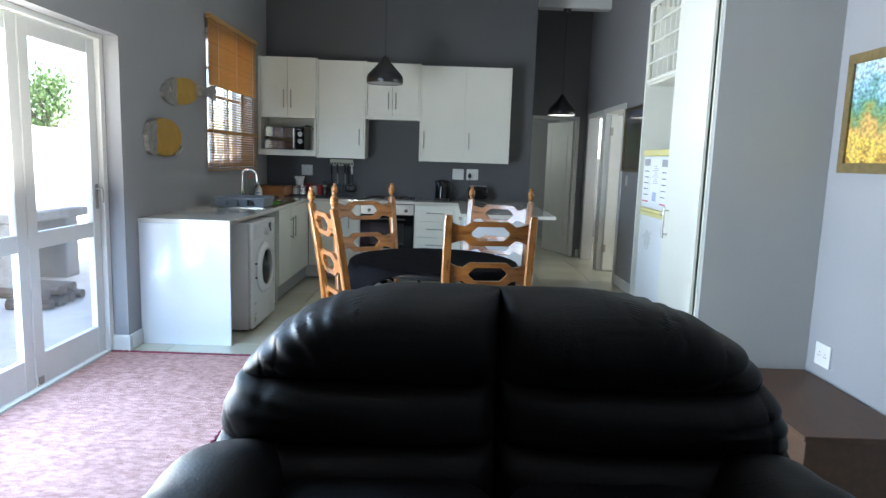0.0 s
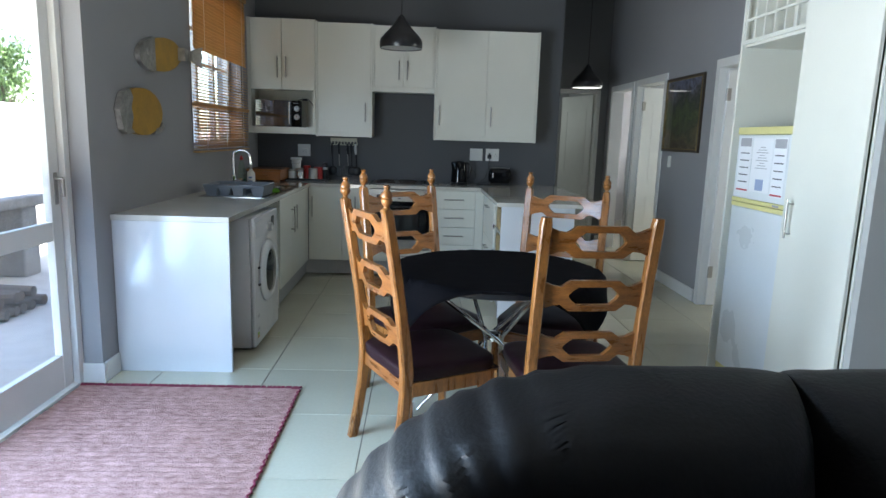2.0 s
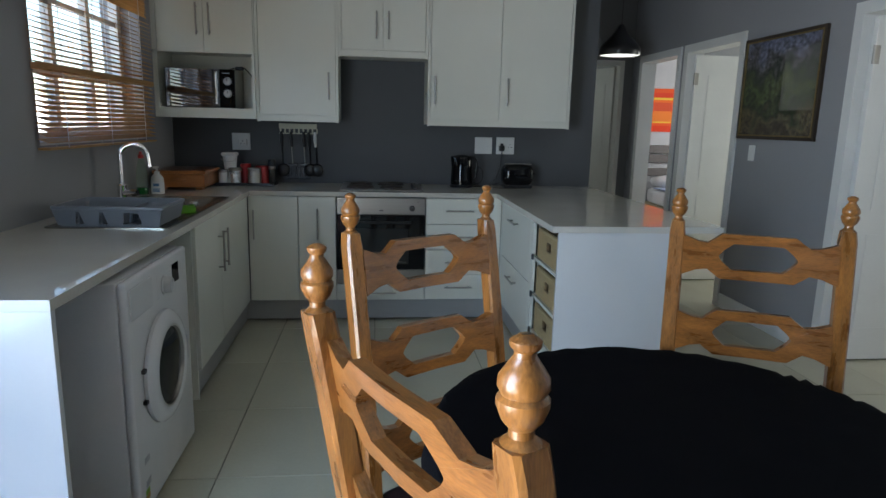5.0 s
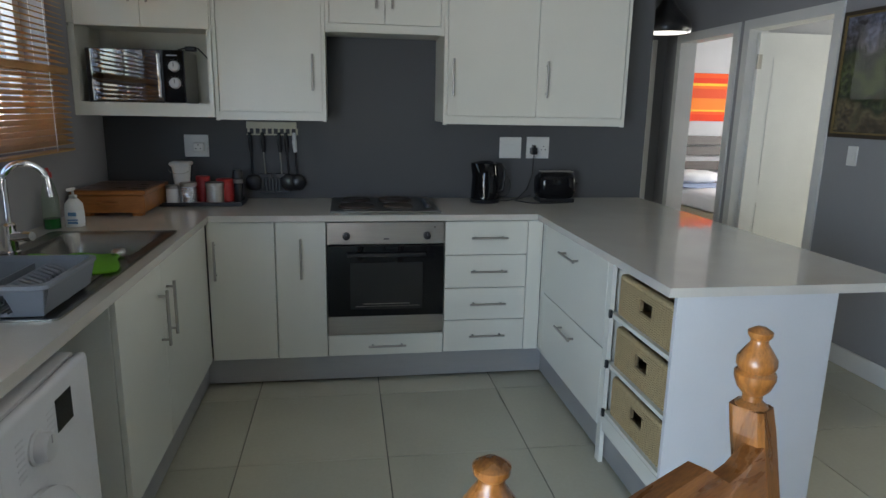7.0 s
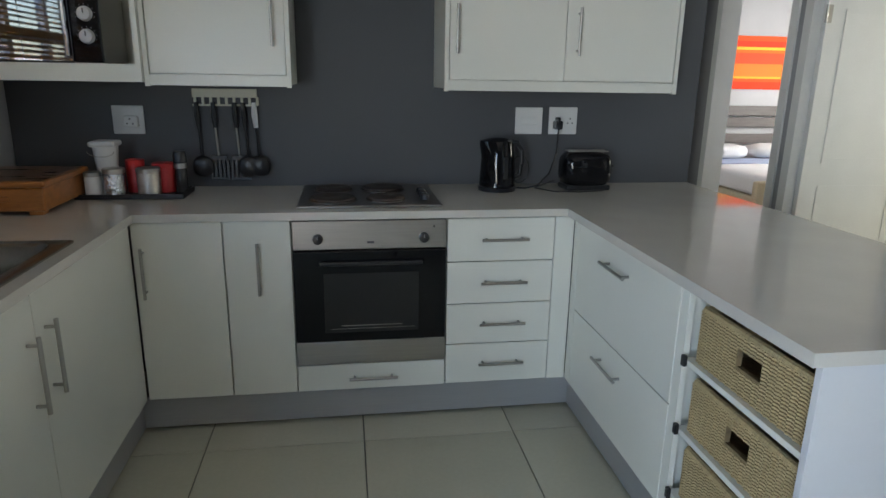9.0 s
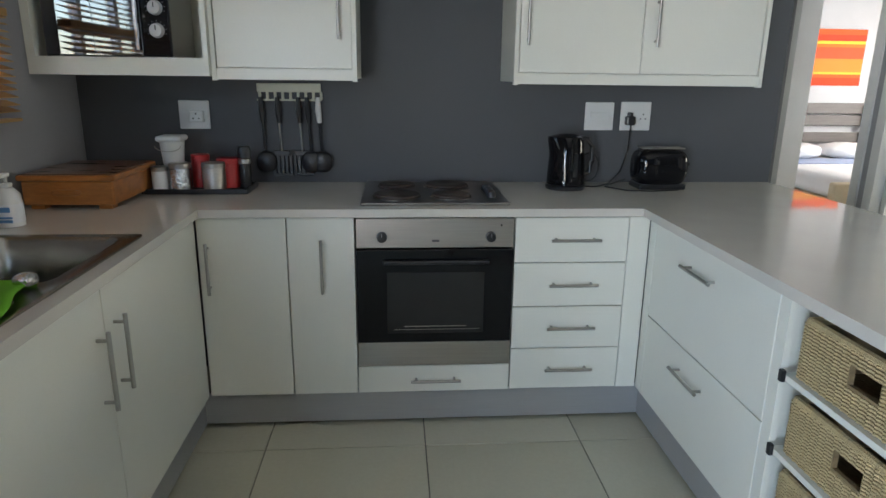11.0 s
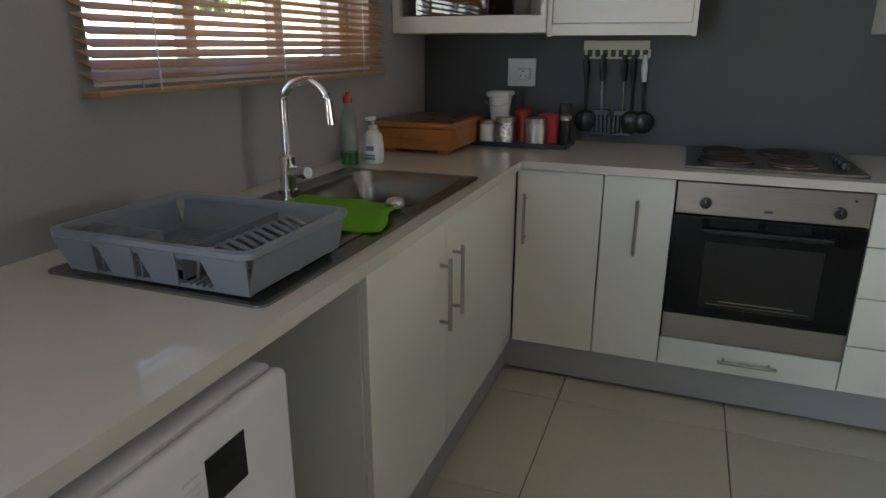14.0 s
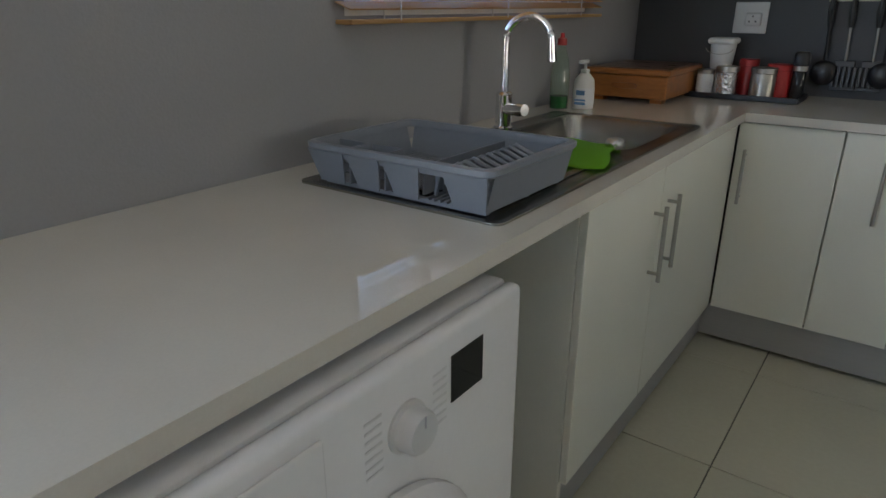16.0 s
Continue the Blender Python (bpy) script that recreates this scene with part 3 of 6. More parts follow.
def tree(loc, h, spread, leaves):
    t = thing("tree", loc, "leafy green garden tree beyond the wall", "tree")
    x, y, z = loc
    part("trunk", tube([(x, y, z), (x + 0.1, y + 0.05, z + h * 0.3), (x + 0.05, y + 0.1, z + h * 0.6), (x + 0.15, y, z + h * 0.85)], [0.13, 0.1, 0.07, 0.03]), BARK, t, "", True)
    for k in range(6):
        a = k * 1.05
        part("limb", tube([(x + 0.06, y + 0.06, z + h * (0.42 + 0.05 * k)), (x + spread * 0.4 * math.cos(a), y + spread * 0.4 * math.sin(a), z + h * (0.62 + 0.04 * k)), (x + spread * 0.75 * math.cos(a), y + spread * 0.75 * math.sin(a), z + h * (0.7 + 0.05 * k))], [0.05, 0.035, 0.012], 7), BARK, t)
    b = bmesh.new()
    cl = [(Vector((x + random.gauss(0, spread * 0.5), y + random.gauss(0, spread * 0.5), z + h * random.uniform(0.6, 1.08))), random.uniform(0.2, 0.45)) for _ in range(26)]
    for _ in range(leaves):
        c, r = random.choice(cl)
        p_ = c + Vector((random.gauss(0, r * 0.6), random.gauss(0, r * 0.6), random.gauss(0, r * 0.5)))
        q = Euler([random.uniform(0, 6.3) for _ in range(3)]).to_matrix()
        s = random.uniform(0.04, 0.08)
        b.faces.new([b.verts.new(p_ + q @ Vector(v)) for v in ((-s, 0, 0), (0, -s * 0.45, 0.01), (s, 0, 0), (0, s * 0.45, 0.01))])
    part("crown", b, LEAF, t)


tree((-8.6, 17.0, -0.06), 2.85, 0.55, 2400)


# ---- lounge ----
sofa = thing("sofa", (1.11, 3.3, 0), "black leather two-seater sofa with plump pleated back", "sofa")
SX0, SX1, SM = 0.36, 1.86, 1.11
part("base", box(SX0 + 0.12, 2.98, 0.05, SX1 - 0.12, 3.86, 0.30, 0.03), LEATHER, sofa, "", True)
part("back_panel", cushion(SM, 3.80, 0.36, 1.5, 0.2, 0.62, 5, 12, 0.004), LEATHER, sofa, "", True)
WIDTHS = ((0.30, 0.83), (0.50, 0.83), (0.60, 0.82), (0.70, 0.785), (0.78, 0.735), (0.87, 0.655), (0.93, 0.565), (0.97, 0.455), (0.99, 0.36), (1.005, 0.24))


def half_width(z):
    for (z0, w0), (z1, w1) in zip(WIDTHS, WIDTHS[1:]):
        if z <= z1:
            return w0 + (w1 - w0) * max(0.0, (z - z0) / (z1 - z0))
    return WIDTHS[-1][1]


def puff(s, z0, z1, yc, front, back, sharp, levels, n, pleat, wide):
    """One padded roll of the sofa back: stacked level outlines, gathered into pleats at the seam and the shoulder."""
    b = bmesh.new()
    rings = []
    for i in range(levels + 1):
        p = -math.cos(math.pi * i / levels)
        z = (z0 + z1) / 2 + p * (z1 - z0) / 2
        fat = max(0.0, 1 - abs(p) ** sharp) ** 0.5
        w = half_width(z) + wide * min(1.0, max(0.0, (1.0 - z) / 0.12)) - 0.010 * (1 - fat) * (1 if z < 0.95 else 0)
        ring = []
        for k in range(n):
            a = 2 * math.pi * k / n
            cu, sn = math.cos(a), math.sin(a)
            x = w / 2 + w / 2 * math.copysign(abs(cu) ** 0.45, cu)
            side = math.copysign(abs(sn) ** 0.6, sn)
            dep = (back if sn > 0 else front) * (0.04 + 0.96 * fat)
            y = yc + dep * side
            out = min(1.0, max(0.0, (x / w - 0.62) / 0.38))
            ang = math.atan2(z - 0.62, max(0.02, x - 0.30))
            ph = noise.noise(Vector((ang * 3, s * 4, z0 * 9)))
            g = pleat * out * math.sin(34 * ang + 5 * ph)
            g += 0.35 * pleat * math.exp(-x / 0.06) * math.sin(75 * z + 5 * ph)
            g += 0.010 * noise.noise(Vector((x * 6 + 9 * s, z * 7, z0 * 5))) + 0.004 * noise.noise(Vector((x * 17, z * 11 + s, 3)))
            cr = noise.noise(Vector((x * 13 + 3 * s, z * 3.5, 7 + z0)))
            g -= 0.010 * max(0.0, 0.10 - abs(cr)) * 10 * (0.25 + 0.5 * out)
            g *= 0.25 + 0.75 * fat
            ring.append(b.verts.new((SM + s * (x + g * 0.45 * out), y + g * (-1 if sn < 0 else 1), z + 0.35 * g * (1 if p > 0.6 else 0))))
        rings.append(ring)
    for a, d in zip(rings, rings[1:]):
        for k in range(n):
            j = (k + 1) % n
            b.faces.new((a[k], a[j], d[j], d[k]))
    b.faces.new(rings[0])
    b.faces.new(rings[-1])
    return b


for s in (-1, 1):
    hw = (SX1 - SX0) / 4
    wide = 0.035 if s > 0 else -0.005
    part("head_roll", puff(s, 0.715, 1.005, 3.73, 0.20, 0.14, 2.2, 60, 220, 0.0072, wide), LEATHER, sofa, "", True)
    part("back_cushion", puff(s, 0.535, 0.76, 3.72, 0.185, 0.15, 2.6, 30, 130, 0.007, wide), LEATHER, sofa, "", True)
    part("lumbar_cushion", puff(s, 0.33, 0.575, 3.70, 0.185, 0.16, 2.6, 26, 110, 0.006, wide), LEATHER, sofa, "", True)
    part("seat_cushion", cushion(SM + s * (hw - 0.07), 3.28, 0.40, 2 * hw - 0.14, 0.68, 0.22, 4, 14, 0.012, None, 6, s * 7), LEATHER, sofa, "", True)
    ax = SM + s * (2 * hw - 0.02)
    part("armrest", cushion(ax, 3.30, 0.32, 0.34, 0.78, 0.60, 3.0, 22, 0.016, None, 6, s * 11), LEATHER, sofa, "", True)
    for y in (3.05, 3.78):
        part("foot", rod((SM + s * 0.55, y, 0), (SM + s * 0.55, y, 0.06), 0.025), BLACK, sofa)

chest = thing("chest", (2.68, 4.78, 0), "low brown wooden chest against the grey wall", "chest")
part("body", box(2.45, 4.36, 0.02, 2.925, 5.22, 0.275, 0.004), CHESTW, chest)
part("lid", box(2.435, 4.345, 0.277, 2.932, 5.235, 0.302, 0.004), CHESTW, chest)
part("plinth", box(2.46, 4.37, 0.0, 2.92, 5.21, 0.019), CHESTW, chest)


def framed(name, label, y0, y1, z0, z1, x, fw, fmat, art, depth=0.022):
    """A framed picture on the east wall, face towards -x."""
    f = thing(name, (x, (y0 + y1) / 2, z0), label, "painting")
    bm = slab([(y0, z0), (y1, z0), (y1, z1), (y0, z1)], [(y0 + fw, z0 + fw), (y1 - fw, z0 + fw), (y1 - fw, z1 - fw), (y0 + fw, z1 - fw)], 0.002, depth, lambda u, v, q: Vector((x - q, u, v)))
    part("frame", bm, fmat, f)
    lip = slab([(y0 + fw * 0.75, z0 + fw * 0.75), (y1 - fw * 0.75, z0 + fw * 0.75), (y1 - fw * 0.75, z1 - fw * 0.75), (y0 + fw * 0.75, z1 - fw * 0.75)],
               [(y0 + fw * 1.1, z0 + fw * 1.1), (y1 - fw * 1.1, z0 + fw * 1.1), (y1 - fw * 1.1, z1 - fw * 1.1), (y0 + fw * 1.1, z1 - fw * 1.1)], depth - 0.006, depth + 0.004, lambda u, v, q: Vector((x - q, u, v)))
    part("inner_lip", lip, GOLDF, f)
    part("canvas", box(x - 0.012, y0 + fw - 0.003, z0 + fw - 0.003, x - 0.004, y1 - fw + 0.003, z1 - fw + 0.003), art, f)
    return f


framed("beach_picture", "bright beach scene painting in a dull gold frame", 4.42, 5.16, 1.37, 1.95, WR, 0.045, GOLDF, BEACH)
fp = framed("forest_picture", "dark mountain forest print framed under glass", 8.34, 9.19, 1.305, 2.0, WR, 0.028, DARKF, FOREST)
g = part("glazing", box(WR - 0.0155, 8.362, 1.327, WR - 0.0135, 9.168, 1.978), GLASS, fp)
g.visible_shadow = False


def socket_x(name, y0, y1, z0, z1, x, out, holes=True):
    s = thing(name, (x, (y0 + y1) / 2, z0), "white plastic wall plate", "socket" if holes else "switch")
    part("plate", box(min(x, x + out * 0.009), y0, z0, max(x, x + out * 0.009), y1, z1, 0.003), PLASTIC, s)
    if holes:
        for k in (0.3, 0.7):
            yc, zc = y0 + (y1 - y0) * k, (z0 + z1) / 2
            for a in (90, 210, 330):
                part("pin_hole", rod((x + out * 0.0085, yc + 0.011 * math.cos(radians(a)), zc + 0.011 * math.sin(radians(a))), (x + out * 0.0096, yc + 0.011 * math.cos(radians(a)), zc + 0.011 * math.sin(radians(a))), 0.0035, seg=8), BLACK, s)
    else:
        part("rocker", box(min(x, x + out * 0.013), (y0 + y1) / 2 - 0.012, z0 + 0.03, max(x, x + out * 0.013), (y0 + y1) / 2 + 0.012, z0 + 0.07, 0.002), PLASTIC, s)


socket_x("wall_socket", 5.05, 5.18, 0.36, 0.48, WR, -1)
socket_x("light_switch", 8.96, 9.03, 1.15, 1.26, WR, -1, False)

hp_ = thing("passage_picture", (1.94, 9.95, 1.52), "black framed picture on the passage wall", "picture")
part("frame", box(1.9305, 9.66, 1.52, 1.952, 10.25, 2.12, 0.003), BLACK, hp_)
part("print_sheet", box(1.9522, 9.69, 1.55, 1.9535, 10.22, 2.09), PAPER, hp_)

# woven rug
rug = thing("rug", (-0.7, 4.4, 0.0), "pink woven rag rug with crimson fringe on the tiles", "rug")
b = bmesh.new()
NX, NY, RX0, RX1, RY0, RY1 = 60, 160, -1.285, -0.125, 2.85, 6.03
gr = []
for i in range(NX + 1):
    row = []
    for j in range(NY + 1):
        x, y = RX0 + (RX1 - RX0) * i / NX, RY0 + (RY1 - RY0) * j / NY
        if i in (0, NX):
            x += 0.006 * noise.noise(Vector((y * 6, i, 0)))
        z = 0.013 + 0.0035 * math.sin(j * math.pi) + 0.003 * noise.noise(Vector((x * 14, y * 60, 0))) + 0.004 * max(0, noise.noise(Vector((x * 40, y * 40, 5)))) + (0.0016 if j % 2 else -0.0016)
        row.append(b.verts.new((x, y, z)))
    gr.append(row)
for i in range(NX):
    for j in range(NY):
        b.faces.new((gr[i][j], gr[i + 1][j], gr[i + 1][j + 1], gr[i][j + 1]))
ext = bmesh.ops.extrude_face_region(b, geom=b.faces[:])
for v in [e for e in ext["geom"] if isinstance(e, bmesh.types.BMVert)]:
    v.co.z = 0.002
part("rug_body", b, RUG, rug)
bm = None
for i in range(110):
    x = RX0 + (RX1 - RX0) * (i + 0.5) / 110
    a = random.uniform(-0.015, 0.015)
    bm = tube([(x, RY1 - 0.012, 0.014), (x + a * 0.5, RY1 + 0.008, 0.016), (x + a, RY1 + random.uniform(0.012, 0.03), 0.006)], [0.006, 0.006, 0.004], 5, bm)
tagged(part("fringe", bm, FRINGE, rug, "crimson fringe"), kind="stuff")
bm = None
for i in range(60):
    y = RY1 - 0.01 - i * 0.052
    bm = tube([(RX1 - 0.006, y, 0.014), (RX1 + random.uniform(0.002, 0.007), y - 0.026, 0.012), (RX1 - 0.006, y - 0.052, 0.014)], 0.005, 5, bm)
tagged(part("edging", bm, FRINGE, rug), kind="stuff")

# ---- dining set ----
TC = Vector((0.88, 5.77, 0))
table = thing("dining_table", TC, "round dining table with crossed chrome legs", "table")
part("tabletop", lathe((TC.x, TC.y, 0), [(0.02, 0.715), (0.485, 0.715), (0.495, 0.722), (0.495, 0.742), (0.485, 0.748), (0.02, 0.748)], 56), BLACK, table, "", True)
part("under_ring", lathe((TC.x, TC.y, 0), [(0.24, 0.69), (0.27, 0.69), (0.27, 0.714), (0.24, 0.714)], 40), CHROME, table, "", True)
for k in range(4):
    a = radians(90 * k + 20)
    o = radians(26)
    p0 = TC + Vector((0.40 * math.cos(a), 0.40 * math.sin(a), 0.72))
    pm = TC + Vector((0.045 * math.cos(a + 1.4), 0.045 * math.sin(a + 1.4), 0.41))
    p1 = TC + Vector((0.37 * math.cos(a + math.pi - o), 0.37 * math.sin(a + math.pi - o), 0.0))
    part("leg", tube([p0, p0.lerp(pm, 0.5), pm, pm.lerp(p1, 0.5), p1], 0.011, 12), CHROME, table, "chrome tube leg", True)
part("hub", lathe((TC.x, TC.y, 0), [(0.015, 0.385), (0.036, 0.39), (0.04, 0.41), (0.036, 0.43), (0.015, 0.435)], 24), CHROME, table, "", True)

cloth = bmesh.new()
HS, ROT, R0 = 0.568, radians(-5), 0.503
NT, NR = 96, 26
cen = cloth.verts.new((TC.x, TC.y, 0.7535))
rings = []
for k in range(1, NR + 1):
    ring = []
    for i in range(NT):
        a = 2 * math.pi * i / NT
        ca, sa = math.cos(a - ROT), math.sin(a - ROT)
        lim = min(HS / max(abs(ca), 1e-3), (HS + (0.062 if sa > 0 else -0.062)) / max(abs(sa), 1e-3), 0.76)
        r = lim * k / NR
        if r <= R0:
            rr, z = r, 0.7535 + 0.0008 * noise.noise(Vector((r * 12 * math.cos(a), r * 12 * math.sin(a), 0)))
        else:
            e = r - R0
            fold = 0.5 + 0.5 * math.sin(4 * (a - ROT) * 3 + 1.0)
            rr, z = R0 + min(e, 0.012) + e * 0.10 + e * 0.16 * fold, 0.7535 - max(0, e - 0.004) * (0.97)
        ring.append(cloth.verts.new((TC.x + rr * math.cos(a), TC.y + rr * math.sin(a), z)))
    rings.append(ring)
for i in range(NT):
    j = (i + 1) % NT
    cloth.faces.new((cen, rings[0][i], rings[0][j]))
    for a, d in zip(rings, rings[1:]):
        cloth.faces.new((a[i], d[i], d[j], a[j]))
tc = solo("tablecloth", cloth, CLOTH, "black square tablecloth draped over the round table", "tablecloth", smooth=True)
md = tc.modifiers.new("thickness", "SOLIDIFY")
md.thickness, md.offset = 0.0025, 1


def post_y(z):
    return -0.02 - 0.10 * max(0, (z - 0.42) / 0.68) ** 1.25 - 0.06 * max(0, (0.42 - z) / 0.42) ** 1.6


def chair(name, finials, label):
    c = thing(name, (0, 0, 0), label, "chair", "chairs round the table")
    W2 = 0.215
    for s in (-1, 1):
        b = bmesh.new()
        lev = [0, 0.12, 0.25, 0.36, 0.45, 0.55, 0.68, 0.82, 0.96, 1.07, 1.10]
        rs = []
        for z in lev:
            h = 0.021 if z < 1.09 else 0.017
            d = 0.024 if 0.3 < z < 0.6 else 0.020
            y = post_y(z)
            xs = s * W2
            rs.append([b.verts.new((xs + sx * h, y + sy * d, z)) for sx, sy in ((-1, -0.7), (-0.75, -1), (0.75, -1), (1, -0.7), (1, 0.7), (0.75, 1), (-0.75, 1), (-1, 0.7))])
        for a, d in zip(rs, rs[1:]):
            for i in range(8):
                j = (i + 1) % 8
                b.faces.new((a[i], a[j], d[j], d[i]))
        b.faces.new(rs[0])
        b.faces.new(rs[-1])
        post = part("back_post", b, WOOD, c)
        if finials:
            prof = [(0.008, 1.098), (0.017, 1.10), (0.018, 1.107), (0.011, 1.113), (0.011, 1.12), (0.018, 1.128), (0.0225, 1.14), (0.0225, 1.146), (0.019, 1.15), (0.022, 1.156), (0.0215, 1.164), (0.015, 1.174), (0.0095, 1.182), (0.0095, 1.186), (0.013, 1.190), (0.0135, 1.195), (0.006, 1.2)]
            part("finial", lathe((s * W2, post_y(1.1), -0.006), prof, 20), WOOD, post, "turned wooden finial", True)
    for zc in (1.008, 0.795, 0.582):
        w = W2 - 0.018
        hgt = 0.062
        out, hol = [], []
        ocs = [(-w, -0.055), (-w * 0.80, -0.040), (-w * 0.66, -0.036), (-w * 0.48, -hgt), (0, -hgt), (w * 0.48, -hgt), (w * 0.66, -0.036), (w * 0.80, -0.040), (w, -0.055), (w, 0.0), (w, 0.055), (w * 0.80, 0.040), (w * 0.66, 0.036), (w * 0.48, hgt), (0, hgt), (-w * 0.48, hgt), (-w * 0.66, 0.036), (-w * 0.80, 0.040), (-w, 0.055), (-w, 0.0)]
        ih = 0.036
        hcs = [(-w * 0.50, -0.004), (-w * 0.48, -0.010), (-w * 0.44, -0.018), (-w * 0.33, -ih), (0, -ih), (w * 0.33, -ih), (w * 0.44, -0.018), (w * 0.48, -0.010), (w * 0.50, -0.004), (w * 0.51, 0.0), (w * 0.50, 0.004), (w * 0.48, 0.010), (w * 0.44, 0.018), (w * 0.33, ih), (0, ih), (-w * 0.33, ih), (-w * 0.44, 0.018), (-w * 0.48, 0.010), (-w * 0.50, 0.004), (-w * 0.51, 0.0)]
        b = slab(ocs, hcs, -0.011, 0.011, lambda u, v, q, zc=zc: Vector((u, post_y(zc + v) + q + 0.016 * (1 - (u / 0.19) ** 2) * -1 + 0.008, zc + v)))
        bmesh.ops.bevel(b, geom=[e for e in b.edges if e.calc_face_angle(0) > 0.9], offset=0.003, segments=1, affect="EDGES")
        part("ladder_rail", b, WOODX, c)
    part("seat_rail", box(-W2 + 0.02, -0.03, 0.345, W2 - 0.02, -0.005, 0.405, 0.003), WOODX, c)
    part("seat_rail", box(-W2 - 0.005, 0.385, 0.345, W2 + 0.005, 0.41, 0.405, 0.003), WOODX, c)
    for s in (-1, 1):
        part("seat_rail", box(s * (W2 + 0.012) - 0.012, -0.005, 0.345, s * (W2 + 0.012) + 0.012, 0.385, 0.405, 0.003), WOOD, c)
        part("front_leg", tube([(s * (W2 + 0.005), 0.392, 0.40), (s * (W2 + 0.005), 0.394, 0.2), (s * (W2 + 0.005), 0.398, 0.0)], [0.029, 0.025, 0.021], 4), WOOD, c)
    seat = part("seat", cushion(0, 0.19, 0.43, 2 * W2 + 0.055, 0.46, 0.07, 6, 12, 0.004, None, 7), MAROON, c, "dark maroon vinyl seat pad", True)
    part("piping", tube([(-0.225, -0.03, 0.408), (-0.228, 0.41, 0.408), (0.228, 0.41, 0.408), (0.225, -0.03, 0.408)], 0.004, 6), MAROON, seat)
    return c


def seat_at(cx, cy, fx, fy):
    a = math.degrees(math.atan2(-fx, fy))
    u = Vector((fx, fy)).normalized()
    return pose(cx + 0.12 * u.x, cy + 0.12 * u.y, 0, 0, 0, a)


LAB = "honey oak ladder-back chair with turned finials and maroon seat"
ch = chair("dining_chair", True, LAB)
ch.matrix_basis = seat_at(0.2745, 5.305, 0.888, 0.460)
copy_thing(ch, seat_at(0.378, 6.245, 0.54, -0.842))
copy_thing(ch, seat_at(1.3225, 6.288, -0.403, -0.915))
ch2 = chair("dining_chair", False, "honey oak ladder-back chair missing its finials, maroon seat")
ch2.matrix_basis = seat_at(1.172, 5.045, -0.10, 0.995)


# ---- fridge cupboard ----
XF = 2.32
cup = thing("fridge_cupboard", (2.63, 5.87, 0), "tall white built-in cupboard around the fridge", "cupboard")
part("side_panel", box(XF, 6.475, 0, WR - 0.003, 6.495, 2.47, 0.002), CAB, cup)
part("side_panel", box(XF, 5.84, 0, WR - 0.003, 5.858, 2.47, 0.002), CAB, cup)
part("side_panel", box(XF + 0.012, 5.305, 0.0, WR - 0.003, 5.322, 2.47, 0.002), CAB, cup)
part("back_panel", box(WR - 0.02, 5.858, 0, WR - 0.004, 6.475, 2.47), CAB, cup)
part("shelf", box(XF + 0.02, 5.858, 1.93, WR - 0.02, 6.475, 1.946), CAB, cup)
part("top", box(XF, 5.305, 2.471, WR - 0.003, 6.495, 2.489), CAB, cup)
dr = part("door", box(XF - 0.018, 5.312, 0.12, XF, 5.838, 2.47, 0.002), CAB, cup)
handle(dr, (XF - 0.018, 5.755, 0.94), (XF - 0.018, 5.755, 1.13), (-0.03, 0, 0))
part("plinth", box(XF + 0.03, 5.322, 0, XF + 0.045, 5.84, 0.12), KICK, cup)
lat = part("lattice_rail", box(XF + 0.004, 5.858, 1.946, XF + 0.022, 6.475, 1.966), CAB, cup)
part("lattice_rail", box(XF + 0.004, 5.858, 2.452, XF + 0.022, 6.475, 2.47), CAB, cup)
for i in range(7):
    y = 5.866 + i * 0.1
    part("lattice_bar", box(XF + 0.006, y - 0.006, 1.966, XF + 0.02, y + 0.006, 2.452), CAB, lat)
for i in range(1, 4):
    z = 1.946 + i * 0.13
    part("lattice_bar", box(XF + 0.0045, 5.858, z - 0.006, XF + 0.0215, 6.475, z + 0.006), CAB, lat)
part("lattice_back", box(XF + 0.28, 5.858, 1.946, XF + 0.29, 6.475, 2.47), CAB, cup)

fr = thing("fridge", (2.6, 6.14, 0), "old white fridge-freezer with yellowed trim and notices", "fridge")
FX, FY0, FY1 = 2.335, 5.872, 6.43
part("body", box(FX + 0.045, FY0 + 0.004, 0.03, 2.91, FY1 - 0.004, 1.475, 0.006), FRIDGE, fr)
fd = part("fridge_door", box(FX, FY0, 0.075, FX + 0.045, FY1, 1.035, 0.008), FRIDGE, fr)
zd = part("freezer_door", box(FX, FY0, 1.085, FX + 0.045, FY1, 1.44, 0.008), FRIDGE, fr)
part("trim", box(FX - 0.004, FY0, 1.035, FX + 0.045, FY1, 1.06, 0.004), YELLOW, fd, "yellowed plastic trim")
part("trim", box(FX - 0.004, FY0, 1.063, FX + 0.045, FY1, 1.085, 0.004), YELLOW, zd, "yellowed plastic trim")
part("top_trim", box(FX - 0.006, FY0 - 0.002, 1.441, FX + 0.06, FY1 + 0.002, 1.482, 0.006), YELLOW, fr, "yellowed plastic trim")
part("kick_trim", box(FX + 0.006, FY0, 0.012, FX + 0.05, FY1, 0.073, 0.005), YELLOW, fr, "yellowed plastic trim")
part("badge", box(FX - 0.005, 5.93, 1.068, FX - 0.003, 5.99, 1.079), INKG, zd)
for y in (FY0 + 0.05, FY1 - 0.05):
    part("foot", rod((FX + 0.1, y, 0), (FX + 0.1, y, 0.03), 0.02), BLACK, fr)
no = thing("notice", (FX - 0.002, 6.15, 1.11), "three white printed notices taped to the freezer door", "notice")
